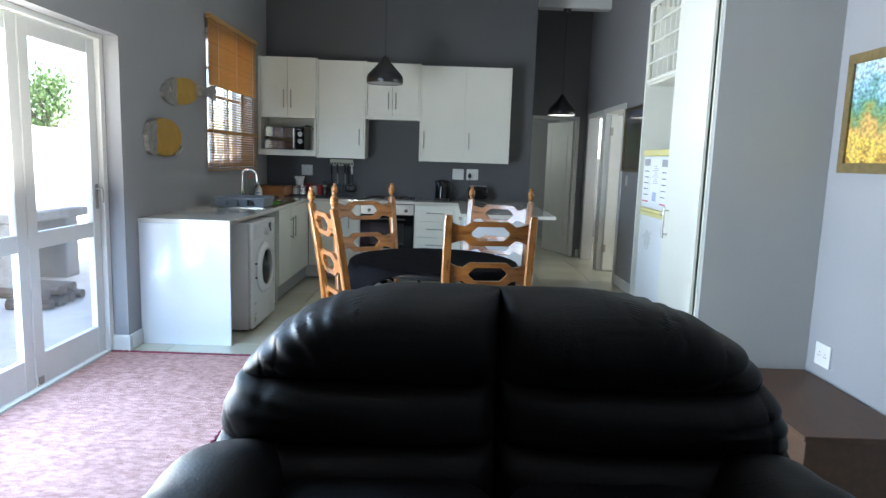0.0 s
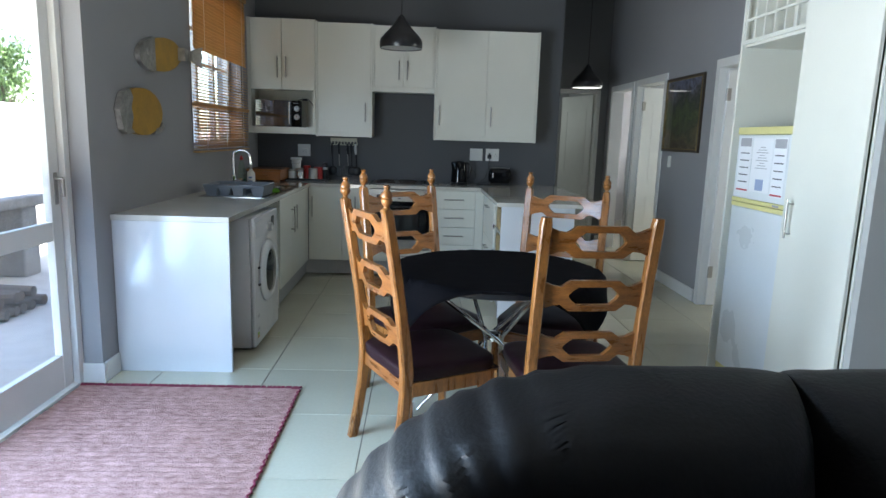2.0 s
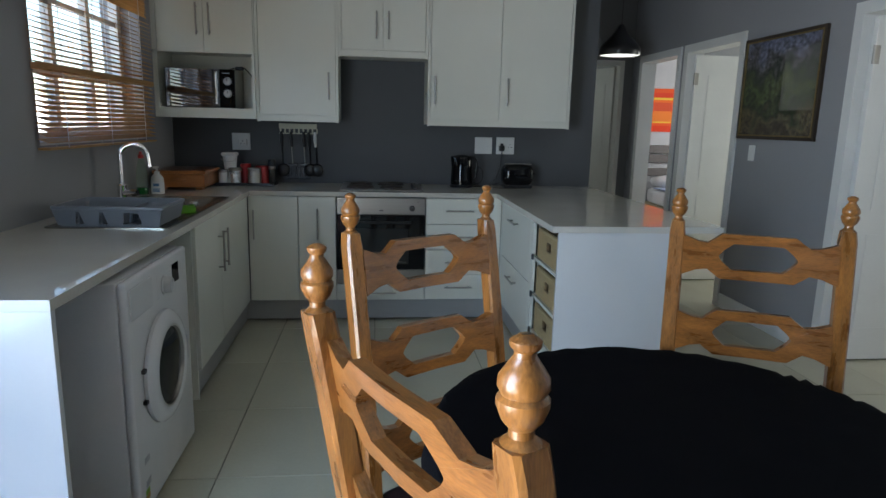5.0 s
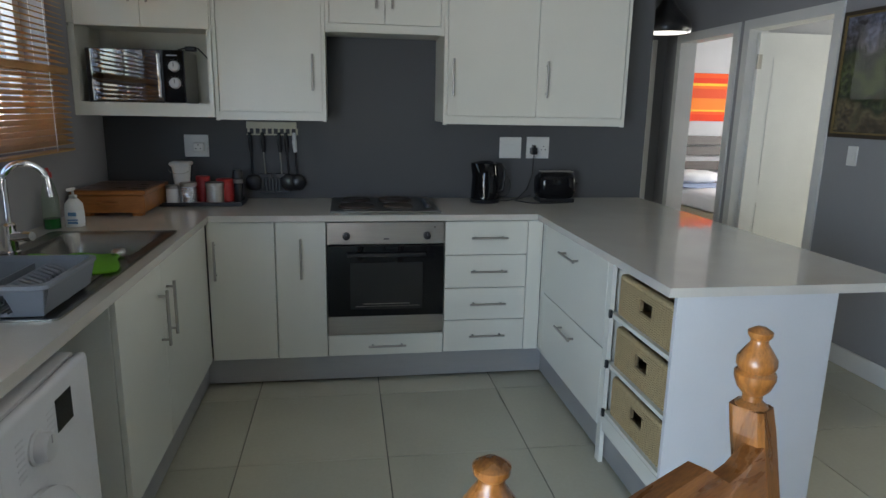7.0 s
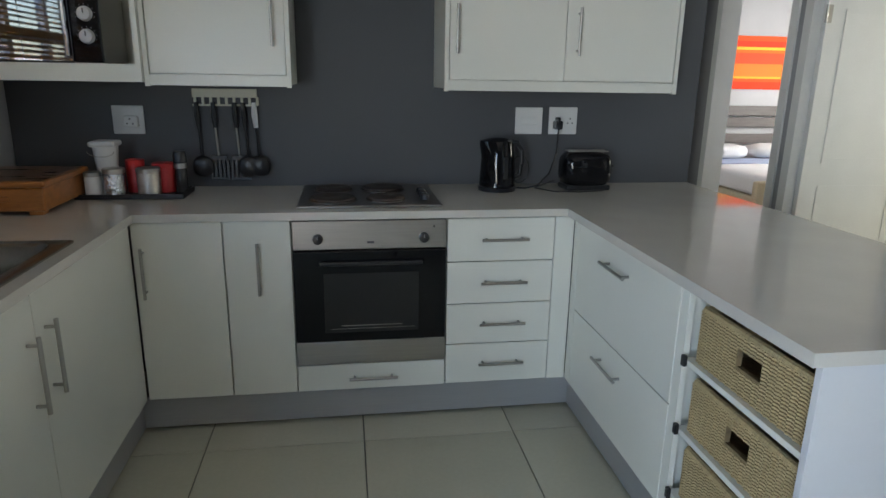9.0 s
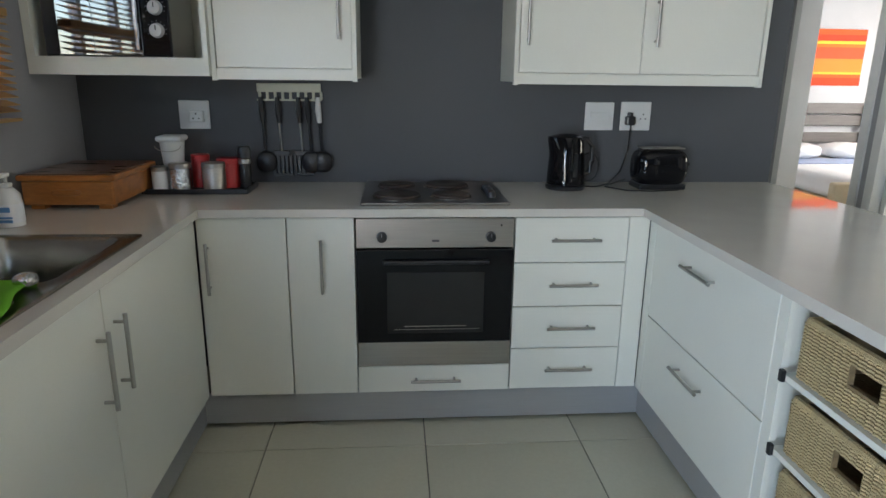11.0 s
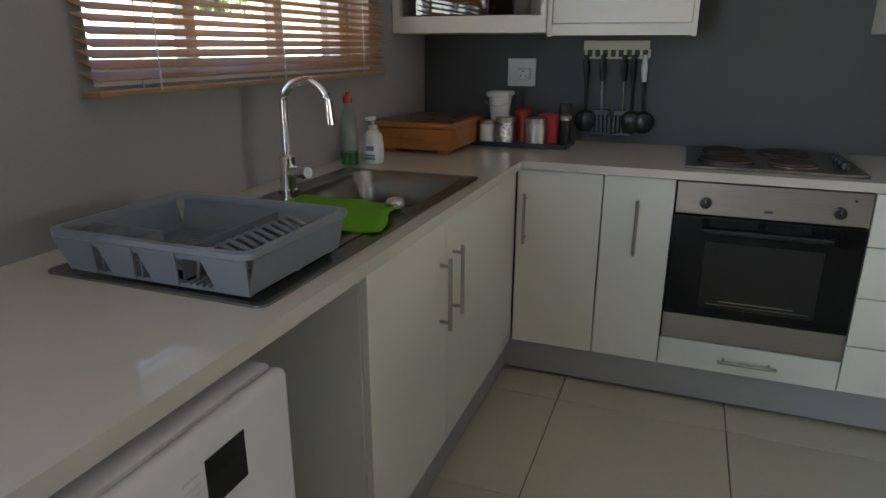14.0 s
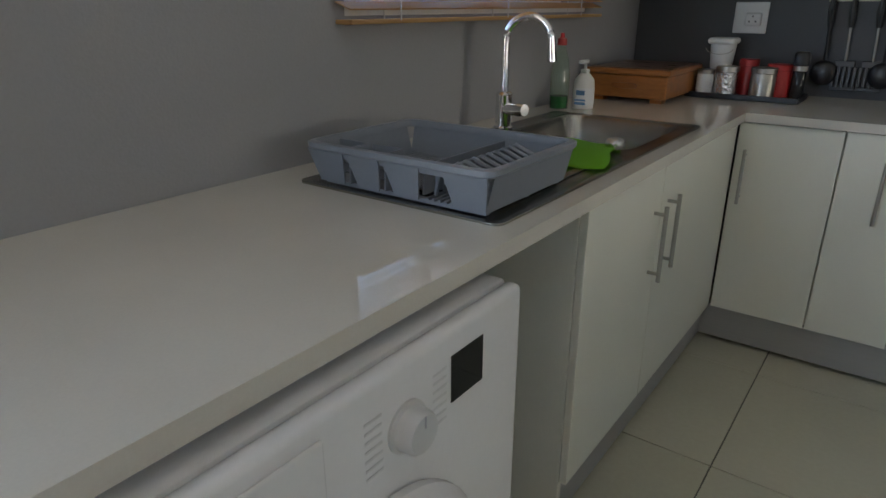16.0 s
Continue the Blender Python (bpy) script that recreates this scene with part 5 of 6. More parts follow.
solo("power_lead", tube([(1.216, YB - 0.045, 1.17), (1.21, 9.45, 1.05), (1.17, 9.42, 0.96), (1.10, 9.37, 0.912), (1.03, 9.33, 0.907), (0.99, 9.35, 0.906)], 0.0035, 6), BLACK, "black kettle lead trailing from the socket", "cable", smooth=True)
solo("power_lead", tube([(1.19, 9.40, 0.93), (1.12, 9.40, 0.907), (1.08, 9.34, 0.906), (1.14, 9.24, 0.906), (1.25, 9.22, 0.906), (1.37, 9.24, 0.908)], 0.0035, 6), BLACK, "black toaster lead lying on the worktop", "cable", smooth=True)
solo("power_lead", tube([(1.03 + 0.045 * math.cos(a), 9.44, 0.98 + 0.065 * math.sin(a)) for a in [i * 0.5 for i in range(15)]], 0.0035, 6), BLACK, "coiled black kettle lead behind the kettle", "cable", smooth=True)

# bread box
bb = thing("bread_box", (-0.99, 9.1, 0.9), "varnished wooden box with a dark lid in the corner", "box")
part("body", box(-1.15, 8.89, 0.915, -0.84, 9.28, 1.0, 0.006), BOXW, bb)
part("lid", box(-1.16, 8.88, 1.001, -0.83, 9.29, 1.022, 0.006), BOXW, bb)
part("lid_inlay", box(-1.145, 8.895, 1.0222, -0.845, 9.275, 1.0245), BOXD, bb, "dark wooden lid top")
for x in (-1.13, -0.90):
    for y in (8.90, 9.22):
        part("foot", box(x, y, 0.9005, x + 0.045, y + 0.045, 0.914), BOXW, bb)
part("finger_pull", cushion(-1.0, 8.888, 0.96, 0.10, 0.012, 0.022, 3, 5, 0), BOXW, bb, "", True)

# tray with jars
ty = thing("tray", (-0.65, 9.27, 0.9), "dark serving tray holding coffee jars", "tray")
part("tray_base", box(-0.85, 9.185, 0.9005, -0.45, 9.37, 0.908, 0.004), BLACK, ty)
part("tray_rim", boxes([(-0.85, 9.178, 0.902, -0.45, 9.186, 0.922), (-0.85, 9.369, 0.902, -0.45, 9.377, 0.922), (-0.858, 9.178, 0.902, -0.85, 9.377, 0.922), (-0.45, 9.178, 0.902, -0.442, 9.377, 0.922)], 0.002), BLACK, ty)
wc = thing("white_tub", (-0.765, 9.31, 0.908), "white lidded plastic tub stacked on a clear jar", "tub")
part("jar", lathe((-0.765, 9.31, 0), [(0.03, 0.9085), (0.040, 0.9085), (0.040, 1.0), (0.038, 1.01), (0.03, 1.01)], 24), PLASTIC, wc, "", True)
part("tub", lathe((-0.765, 9.31, 0), [(0.03, 1.011), (0.041, 1.011), (0.049, 1.10), (0.03, 1.10)], 24), PLASTIC, wc, "", True)
part("wire_handle", tube([(-0.765 + 0.051 * math.cos(q), 9.256 - 0.004, 1.085 - 0.022 * math.sin(q)) for q in [math.pi * i / 10 for i in range(11)]], 0.0015, 6), STEEL, wc)
part("lid", box(-0.817, 9.258, 1.10, -0.713, 9.362, 1.124, 0.010), PLASTIC, wc)


def jar(name, x, y, r, h, body, lid, label, z=0.9082):
    j = thing(name, (x, y, z), label, "jar")
    part("body", lathe((x, y, 0), [(r * 0.6, z), (r, z + 0.003), (r, z + h * 0.78), (r * 0.94, z + h * 0.82), (r * 0.5, z + h * 0.82)], 24), body, j, "", True)
    part("lid", lathe((x, y, 0), [(r * 0.5, z + h * 0.822), (r * 1.03, z + h * 0.825), (r * 1.03, z + h * 0.98), (r * 0.95, z + h), (0.003, z + h)], 24), lid, j, "", True)
    return j


jar("sugar_jar", -0.795, 9.222, 0.032, 0.10, PLASTIC, STEEL, "clear jar of sugar with a steel lid")
jar("coffee_jar", -0.715, 9.222, 0.042, 0.115, FOIL, STEEL, "clear jar of foil sachets with a steel lid")
jar("tea_canister", -0.585, 9.232, 0.045, 0.115, STEEL, STEEL, "brushed steel canister with lid")
jar("red_tin", -0.66, 9.32, 0.036, 0.138, RED, RED, "red coffee tin with a red lid")
jar("red_box", -0.545, 9.31, 0.045, 0.125, RED, RED, "red lidded tin on the tray")
gm = thing("pepper_grinder", (-0.475, 9.3, 0.908), "clear pepper grinder with a black top", "grinder")
part("body", lathe((-0.475, 9.3, 0), [(0.015, 0.9083), (0.026, 0.9085), (0.024, 0.95), (0.024, 1.0), (0.02, 1.01)], 18), SMOKE, gm, "", True)
part("collar", lathe((-0.475, 9.3, 0), [(0.015, 1.011), (0.026, 1.012), (0.026, 1.03), (0.015, 1.031)], 18), STEEL, gm, "", True)
part("cap", lathe((-0.475, 9.3, 0), [(0.015, 1.032), (0.029, 1.034), (0.028, 1.07), (0.022, 1.082), (0.002, 1.083)], 18), BLACK, gm, "", True)

# sink
sk = thing("sink", (-0.855, 7.94, 0.9), "stainless steel sink with drainer set in the worktop", "sink")
BX0, BX1, BY0, BY1, BZ = -1.03, -0.645, 8.03, 8.48, 0.745


def ring_loop(x0, x1, y0, y1, r, z, n=6):
    pts = []
    for cx, cy, a0 in ((x1 - r, y1 - r, 0), (x0 + r, y1 - r, 90), (x0 + r, y0 + r, 180), (x1 - r, y0 + r, 270)):
        for i in range(n):
            a = radians(a0 + 90 * i / (n - 1))
            pts.append(Vector((cx + r * math.cos(a), cy + r * math.sin(a), z)))
    return pts


b = bmesh.new()
loops = [ring_loop(SKX0, SKX1, SKY0, SKY1, 0.02, 0.9008), ring_loop(SKX0, SKX1, SKY0, SKY1, 0.02, 0.9055), ring_loop(SKX0 + 0.012, SKX1 - 0.012, SKY0 + 0.012, SKY1 - 0.012, 0.02, 0.9055), ring_loop(SKX0 + 0.018, SKX1 - 0.018, SKY0 + 0.018, SKY1 - 0.018, 0.02, 0.9025)]
bowl = [ring_loop(BX0, BX1, BY0, BY1, 0.06, 0.9025), ring_loop(BX0 + 0.006, BX1 - 0.006, BY0 + 0.006, BY1 - 0.006, 0.056, 0.892), ring_loop(BX0 + 0.02, BX1 - 0.02, BY0 + 0.02, BY1 - 0.02, 0.05, 0.77), ring_loop(BX0 + 0.045, BX1 - 0.045, BY0 + 0.045, BY1 - 0.045, 0.04, BZ)]
V = [[b.verts.new(p_) for p_ in l] for l in loops + bowl]
for a, d in zip(V, V[1:]):
    n = len(a)
    for i in range(n):
        j = (i + 1) % n
        b.faces.new((a[i], a[j], d[j], d[i]))
b.faces.new(V[-1])
part("basin", b, SINKST, sk, "", True)
bm = None
for i in range(7):
    x = -1.03 + i * 0.06
    bm = box(x, 7.44, 0.9026, x + 0.02, 7.92, 0.905, 0.001, bm)
part("drainer_ribs", bm, SINKST, sk)
part("waste", lathe((-0.84, 8.25, 0), [(0.035, BZ + 0.0005), (0.035, BZ + 0.004), (0.02, BZ + 0.002), (0.002, BZ + 0.002)], 24), CHROME, sk, "", True)

tp = thing("tap", (-1.05, 8.1, 0.905), "chrome swan-neck mixer tap behind the sink", "tap")
TX, TY = -1.052, 8.10
part("body", lathe((TX, TY, 0), [(0.03, 0.9035), (0.03, 0.912), (0.024, 0.916), (0.023, 1.0), (0.025, 1.005), (0.018, 1.012), (0.012, 1.013)], 24), CHROME, tp, "", True)
pts = [(TX, TY, 1.01), (TX, TY, 1.12)] + [(TX + 0.066 - 0.066 * math.cos(a), TY + 0.01 * (1 - math.cos(a)), 1.150 + 0.066 * math.sin(a)) for a in [math.pi * i / 14 for i in range(15)]] + [(TX + 0.134, TY + 0.021, 1.112)]
part("spout", tube(pts, 0.0115, 14), CHROME, tp, "", True)
part("aerator", rod((TX + 0.134, TY + 0.021, 1.116), (TX + 0.135, TY + 0.021, 1.10), 0.0135), CHROME, tp, "", True)
lv = part("lever_housing", rod((TX + 0.015, TY - 0.005, 0.965), (TX + 0.06, TY - 0.02, 0.968), 0.018), CHROME, tp, "", True)
part("lever", rod((TX + 0.06, TY - 0.02, 0.968), (TX + 0.085, TY - 0.028, 0.97), 0.019, 0.016), CHROME, lv, "", True)

# dish rack
dk = thing("dish_rack", (-0.9, 7.57, 0.905), "grey plastic dish rack on the drainer", "dish rack")
DX0, DX1, DY0, DY1, DZ0, DZ1 = -1.035, -0.636, 7.362, 7.655, 0.9075, 0.993
FLR = 0.018


def leaning(p0, p1, out, z0, z1, taper=0.0, t=0.0035, flare=FLR, last=None):
    """A thin moulded wall from p0 to p1 that leans outwards by the flare towards its top."""
    d = (Vector(p1) - Vector(p0)).normalized() * taper
    o = Vector(out)
    q = [Vector((*p0, z0)) + Vector((*d, 0)), Vector((*p1, z0)) - Vector((*d, 0)) * (1 if last is None else last),
         Vector((*p1, z1)) + Vector((*(o * flare), 0)), Vector((*p0, z1)) + Vector((*(o * flare), 0))]
    b = bmesh.new()
    A = [b.verts.new(v) for v in q]
    B = [b.verts.new(v - Vector((*(o * t), 0))) for v in q]
    b.faces.new(A)
    b.faces.new(B[::-1])
    for i in range(4):
        j = (i + 1) % 4
        b.faces.new((A[i], B[i], B[j], A[j]))
    return b


loops_ = [ring_loop(DX0 - FLR + e, DX1 + FLR - e, DY0 - FLR + e, DY1 + FLR - e, 0.025, z, 5) for e, z in ((0.0, DZ1 - 0.016), (-0.004, DZ1 - 0.012), (-0.004, DZ1 - 0.002), (0.0, DZ1), (0.007, DZ1), (0.009, DZ1 - 0.003), (0.009, DZ1 - 0.016))]
b = bmesh.new()
V = [[b.verts.new(p_) for p_ in l] for l in loops_]
for a, d in zip(V, V[1:] + V[:1]):
    for i in range(len(a)):
        j = (i + 1) % len(a)
        b.faces.new((a[i], a[j], d[j], d[i]))
part("rim", b, GREYP, dk, "", True)
part("side_wall", leaning((DX1, DY0), (DX1, DY1), (1, 0), DZ0 + 0.004, DZ1 - 0.01), GREYP, dk)
part("side_wall", leaning((DX0, DY0), (DX0, DY1), (-1, 0), DZ0 + 0.004, DZ1 - 0.01), GREYP, dk)
part("side_wall", leaning((DX0, DY1), (DX1, DY1), (0, 1), DZ0 + 0.004, DZ1 - 0.01), GREYP, dk)
for p0, p1, k in ((DX0 - 0.014, DX0 + 0.082, 1), (DX0 + 0.09, DX0 + 0.173, 1), (DX0 + 0.182, DX0 + 0.268, 1), (DX0 + 0.318, DX1 + 0.013, 0.8)):
    part("front_wall", leaning((p0, DY0), (p1, DY0), (0, -1), DZ0 + 0.004, DZ1 - 0.014, 0.015, last=k), GREYP, dk)
part("front_band", leaning((DX0 - 0.012, DY0 - 0.012), (DX1 + 0.012, DY0 - 0.012), (0, -1), DZ1 - 0.026, DZ1 - 0.012, 0, 0.0035, 0.005), GREYP, dk)
for x0, x1 in ((DX0, DX0 + 0.085), (DX0 + 0.09, DX0 + 0.175)):
    part("cutlery_pocket", boxes([(x0 + 0.004, DY0 + 0.055, DZ0 + 0.03, x1, DY0 + 0.0585, DZ1 - 0.006), (x1 - 0.0035, DY0, DZ0 + 0.01, x1, DY0 + 0.055, DZ1 - 0.006)], 0.001), GREYP, dk)
    part("pocket_floor", box(x0 + 0.004, DY0 + 0.002, DZ0 + 0.006, x1 - 0.004, DY0 + 0.055, DZ0 + 0.009), GREYP, dk)
part("divider", box(DX0 + 0.255, DY0 + 0.01, DZ0 + 0.012, DX0 + 0.259, DY1 - 0.002, DZ1 - 0.018, 0.001), GREYP, dk)
for i in range(17):
    y = DY0 + 0.062 + i * 0.0135
    part("floor_slat", box(DX0 + 0.01, y, DZ0 + 0.006, DX0 + 0.25, y + 0.006, DZ0 + 0.011), GREYP, dk)
for i in range(9):
    x = DX0 + 0.268 + i * 0.0135
    part("floor_slat", box(x, DY0 + 0.004, DZ0 + 0.006, x + 0.006, DY1 - 0.006, DZ0 + 0.011), GREYP, dk)
for y in (DY0 + 0.01, DY0 + 0.15, DY1 - 0.02):
    part("floor_bearer", box(DX0 + 0.006, y, DZ0 - 0.002, DX1 - 0.006, y + 0.012, DZ0 + 0.0058), GREYP, dk)
for i in range(10):
    y = DY0 + 0.03 + i * 0.0262
    part("plate_prong", tube([(DX0 + 0.272, y, DZ0 + 0.008), (DX0 + 0.276, y, DZ0 + 0.05), (DX0 + 0.30, y + 0.003, DZ0 + 0.066), (DX0 + 0.335, y + 0.008, DZ0 + 0.05), (DX0 + 0.352, y + 0.01, DZ0 + 0.008)], 0.0055, 7), GREYP, dk, "", True)

# cloth over the sink edge
b = bmesh.new()
NXc, NYc = 14, 16
rows_ = []
for i in range(NXc + 1):
    r_ = []
    for j in range(NYc + 1):
        u, w = i / NXc, j / NYc
        x = -0.985 + 0.30 * u + 0.075 * (1 - w) + 0.006 * math.sin(9 * w)
        y = 7.745 + 0.335 * w + 0.05 * u * (1 - w)
        z = 0.9085 + 0.003 * (1 + math.sin(13 * u + 8 * w)) + 0.010 * max(0.0, math.sin(3.1 * w)) ** 2
        if w > 0.88:
            z -= (w - 0.88) * 0.35
        r_.append(b.verts.new((x, y, z)))
    rows_.append(r_)
for i in range(NXc):
    for j in range(NYc):
        b.faces.new((rows_[i][j], rows_[i + 1][j], rows_[i + 1][j + 1], rows_[i][j + 1]))
gc = solo("dish_cloth", b, GREEN, "lime green cloth hung over the sink edge", "cloth", smooth=True)
mdc = gc.modifiers.new("thickness", "SOLIDIFY")
mdc.thickness = 0.004
solo("scourer", cushion(-0.675, 8.01, 0.922, 0.05, 0.05, 0.03, 2.5, 6, 0.008), FOIL, "steel scouring pad on the sink edge", "scourer", smooth=True)

# bottles
bt = thing("dish_soap_bottle", (-1.118, 8.585, 0.9), "clear dish soap bottle with red cap, part full", "bottle")
p_ = part("bottle", lathe((-1.118, 8.585, 0), [(0.02, 0.9005), (0.033, 0.902), (0.034, 0.96), (0.033, 1.02), (0.026, 1.07), (0.016, 1.10), (0.012, 1.115), (0.008, 1.115)], 20), GREENGL, bt, "", True)
p_.visible_shadow = False
part("soap", lathe((-1.118, 8.585, 0), [(0.01, 0.903), (0.0305, 0.904), (0.0315, 0.945), (0.002, 0.945)], 20), SOAP, bt, "", True)
part("cap", lathe((-1.118, 8.585, 0), [(0.01, 1.1155), (0.017, 1.116), (0.016, 1.137), (0.008, 1.14), (0.007, 1.155), (0.002, 1.156)], 16), RED, bt, "red cap", True)
sz = thing("hand_soap_bottle", (-1.05, 8.64, 0.9), "white pump bottle of hand soap with blue label", "bottle")
part("bottle", lathe((-1.05, 8.64, 0), [(0.02, 0.9005), (0.036, 0.902), (0.037, 0.97), (0.034, 1.0), (0.018, 1.02), (0.012, 1.022)], 22), PLASTIC, sz, "", True)
lb = part("label", lathe((-1.05, 8.64, 0), [(0.0372, 0.915), (0.0376, 0.916), (0.0376, 0.972), (0.0372, 0.973)], 22), PAPER, sz, "", True)
part("label_print", boxes([(-1.062, 8.6015, 0.95, -1.03, 8.604, 0.966), (-1.066, 8.6015, 0.93, -1.026, 8.604, 0.936), (-1.066, 8.6015, 0.917, -1.026, 8.604, 0.926)]), INKB, lb)
part("pump", boxes([(-1.063, 8.627, 1.022, -1.037, 8.653, 1.036), (-1.055, 8.635, 1.036, -1.045, 8.645, 1.055), (-1.06, 8.60, 1.055, -1.04, 8.65, 1.067)], 0.003), PLASTIC, sz)

# washing machine
wm = thing("washing_machine", (-0.85, 7.0, 0), "white front-loading washing machine under the worktop", "washing machine")
WX, WY0, WY1 = -0.515, 6.642, 7.285
part("body", box(-1.12, WY0, 0.015, WX - 0.03, WY1, 0.846, 0.008), ENAMEL, wm, "", True)
b = box(WX - 0.03, WY0, 0.02, WX, WY1, 0.846, 0.012, seg=3)
part("front_panel", b, ENAMEL, wm, "", True)
YC, ZC = 6.935, 0.468
dr = part("door", lathe((WX, YC, ZC), [(0.165, 0.0), (0.205, 0.004), (0.205, 0.016), (0.19, 0.032), (0.165, 0.04), (0.15, 0.036), (0.142, 0.02)], 48, axis="x"), ENAMEL, wm, "round white porthole door", True)
part("porthole_glass", lathe((WX, YC, ZC), [(0.146, 0.008), (0.14, 0.024), (0.10, 0.034), (0.003, 0.038)], 40, axis="x"), BGLASS, dr, "dark porthole glass", True)
part("porthole_ring", lathe((WX, YC, ZC), [(0.148, 0.02), (0.15, 0.034), (0.143, 0.034), (0.14, 0.02)], 48, axis="x"), STEEL, dr, "", True)
for z in (ZC - 0.055, ZC + 0.055):
    part("hinge", box(WX, YC - 0.215, z - 0.007, WX + 0.014, YC - 0.185, z + 0.007, 0.002), BLACK, dr)
part("pull", box(WX + 0.02, YC + 0.165, ZC - 0.05, WX + 0.036, YC + 0.195, ZC + 0.05, 0.006), GREYP, dr)
part("display", box(WX, 7.095, 0.733, WX + 0.0015, 7.172, 0.806), BGLASS, wm, "black display window")
kn = part("programme_knob", lathe((WX, 7.0, 0.752), [(0.036, 0.0), (0.036, 0.004), (0.031, 0.007), (0.029, 0.026), (0.026, 0.03), (0.003, 0.031)], 32, axis="x"), KNOBG, wm, "pale grey programme knob", True)
part("pointer", box(WX + 0.031, 6.9985, 0.762, WX + 0.0318, 7.0015, 0.779), INKG, kn)
part("detergent_drawer", box(WX, 6.66, 0.715, WX + 0.006, 6.86, 0.82, 0.003), ENAMEL, wm)
bm = None
for i in range(7):
    for s, y in ((0, 6.925), (1, 7.055)):
        bm = box(WX, y, 0.715 + i * 0.013, WX + 0.0007, y + 0.03, 0.719 + i * 0.013, 0, bm)
tagged(part("programme_text", bm, INKP, wm), kind="stuff")
for z in (0.115, 0.20):
    part("sticker", box(WX, 6.70, z, WX + 0.0008, 6.745, z + 0.022), INKG, wm)
part("energy_label", boxes([(WX, 6.69, 0.07, WX + 0.0008, 6.728, 0.088)]), FISHY, wm)
part("energy_label", boxes([(WX, 6.69, 0.09, WX + 0.0008, 6.728, 0.108)]), LIME, wm)
for y in (WY0 + 0.06, WY1 - 0.06):
    part("foot", rod((WX - 0.08, y, 0), (WX - 0.08, y, 0.02), 0.02), BLACK, wm)

# bamboo blind
bl = thing("bamboo_blind", (WL + 0.03, 8.26, 1.2), "bamboo slat blind, closed above and tilted open below", "blind")
BY0_, BY1_, XB = 7.58, 8.95, WL + 0.035
part("head_rail", box(XB - 0.022, BY0_, 2.52, XB + 0.022, BY1_, 2.56, 0.003), BAMBOO, bl)
part("bottom_rail", box(XB - 0.026, BY0_, 1.203, XB + 0.026, BY1_, 1.213, 0.002), BAMBOO, bl)


def slat_mesh(tilt, w):
    bm = box(-w / 2, -(BY1_ - BY0_) / 2, -0.0013, w / 2, (BY1_ - BY0_) / 2, 0.0013)
    bmesh.ops.rotate(bm, verts=bm.verts[:], cent=(0, 0, 0), matrix=Matrix.Rotation(radians(tilt), 3, "Y"))
    return finish(bm, "slat", BAMBOO)


closed, opened = slat_mesh(68, 0.036), slat_mesh(19, 0.05)


def slat(me, z, k=0.0):
    o = new("slat", me)
    o.parent = bl
    o.location = Vector((XB, (BY0_ + BY1_) / 2, z)) - ORG[bl]
    o.rotation_euler = (radians(k), 0, 0)


z = 2.505
while z > 1.95:
    slat(closed, z, random.uniform(-0.15, 0.15))
    z -= 0.0255
z = 1.925
while z > 1.225:
    slat(opened, z, random.uniform(-0.25, 0.25))
    z -= 0.0235
part("mid_rail", box(XB - 0.026, BY0_, 1.545, XB + 0.03, BY1_, 1.572, 0.004), BAMBOO, bl)
for y in (7.75, 8.25, 8.76):
    part("ladder_cord", boxes([(XB + 0.026, y - 0.0012, 1.21, XB + 0.0284, y + 0.0012, 2.52), (XB - 0.0284, y - 0.0012, 1.21, XB - 0.026, y + 0.0012, 2.52)]), PLASTIC, bl)

# fish ornaments


def fish_plate(pts, d0, d1):
    return plate(pts, d0, d1, lambda u, v, q: Vector((WL + q, u, v)))


def blob(cy, cz, ry, rz, a0, a1, n=20, p=1.0):
    return [(cy + ry * math.cos(radians(a0 + (a1 - a0) * i / n)) * p, cz + rz * math.sin(radians(a0 + (a1 - a0) * i / n))) for i in range(n + 1)]


def tip(pts, k=0.11):
    """Tilts a fish outline up towards its tail."""
    return [(y, z + k * (y - 7.1)) for y, z in pts]


f1 = thing("fish_ornament", (WL, 7.1, 1.8), "ochre wooden fish with beaten tin head and tail", "wall ornament", "wooden fish")
part("body", fish_plate(tip(blob(7.05, 1.845, 0.30, 0.105, -118, 118, 24)), 0.004, 0.03), FISHY, f1)
part("head", fish_plate(tip(blob(7.01, 1.845, 0.335, 0.112, 108, 252, 20)), 0.003, 0.034), TIN, f1, "beaten tin head")
part("tail_wrap", fish_plate([(7.29, 1.83), (7.42, 1.845), (7.42, 1.905), (7.29, 1.915)], 0.003, 0.076), TIN, f1, "beaten tin wrap")
part("tail_fin", fish_plate([(7.40, 1.845), (7.60, 1.825), (7.645, 1.815), (7.62, 1.865), (7.65, 1.90), (7.625, 1.925), (7.66, 1.965), (7.60, 1.955), (7.40, 1.905)], 0.064, 0.076), TIN, f1, "beaten tin tail")
part("eye", lathe((WL + 0.034, 6.80, 1.83), [(0.022, 0), (0.02, 0.005), (0.004, 0.008)], 16, axis="x"), TIN, f1, "", True)
f2 = thing("fish_ornament", (WL, 6.7, 1.33), "round ochre wooden fish trimmed with beaten tin", "wall ornament", "wooden fish")
part("body", fish_plate(blob(6.70, 1.468, 0.285, 0.138, 0, 345, 30), 0.004, 0.03), FISHY, f2)
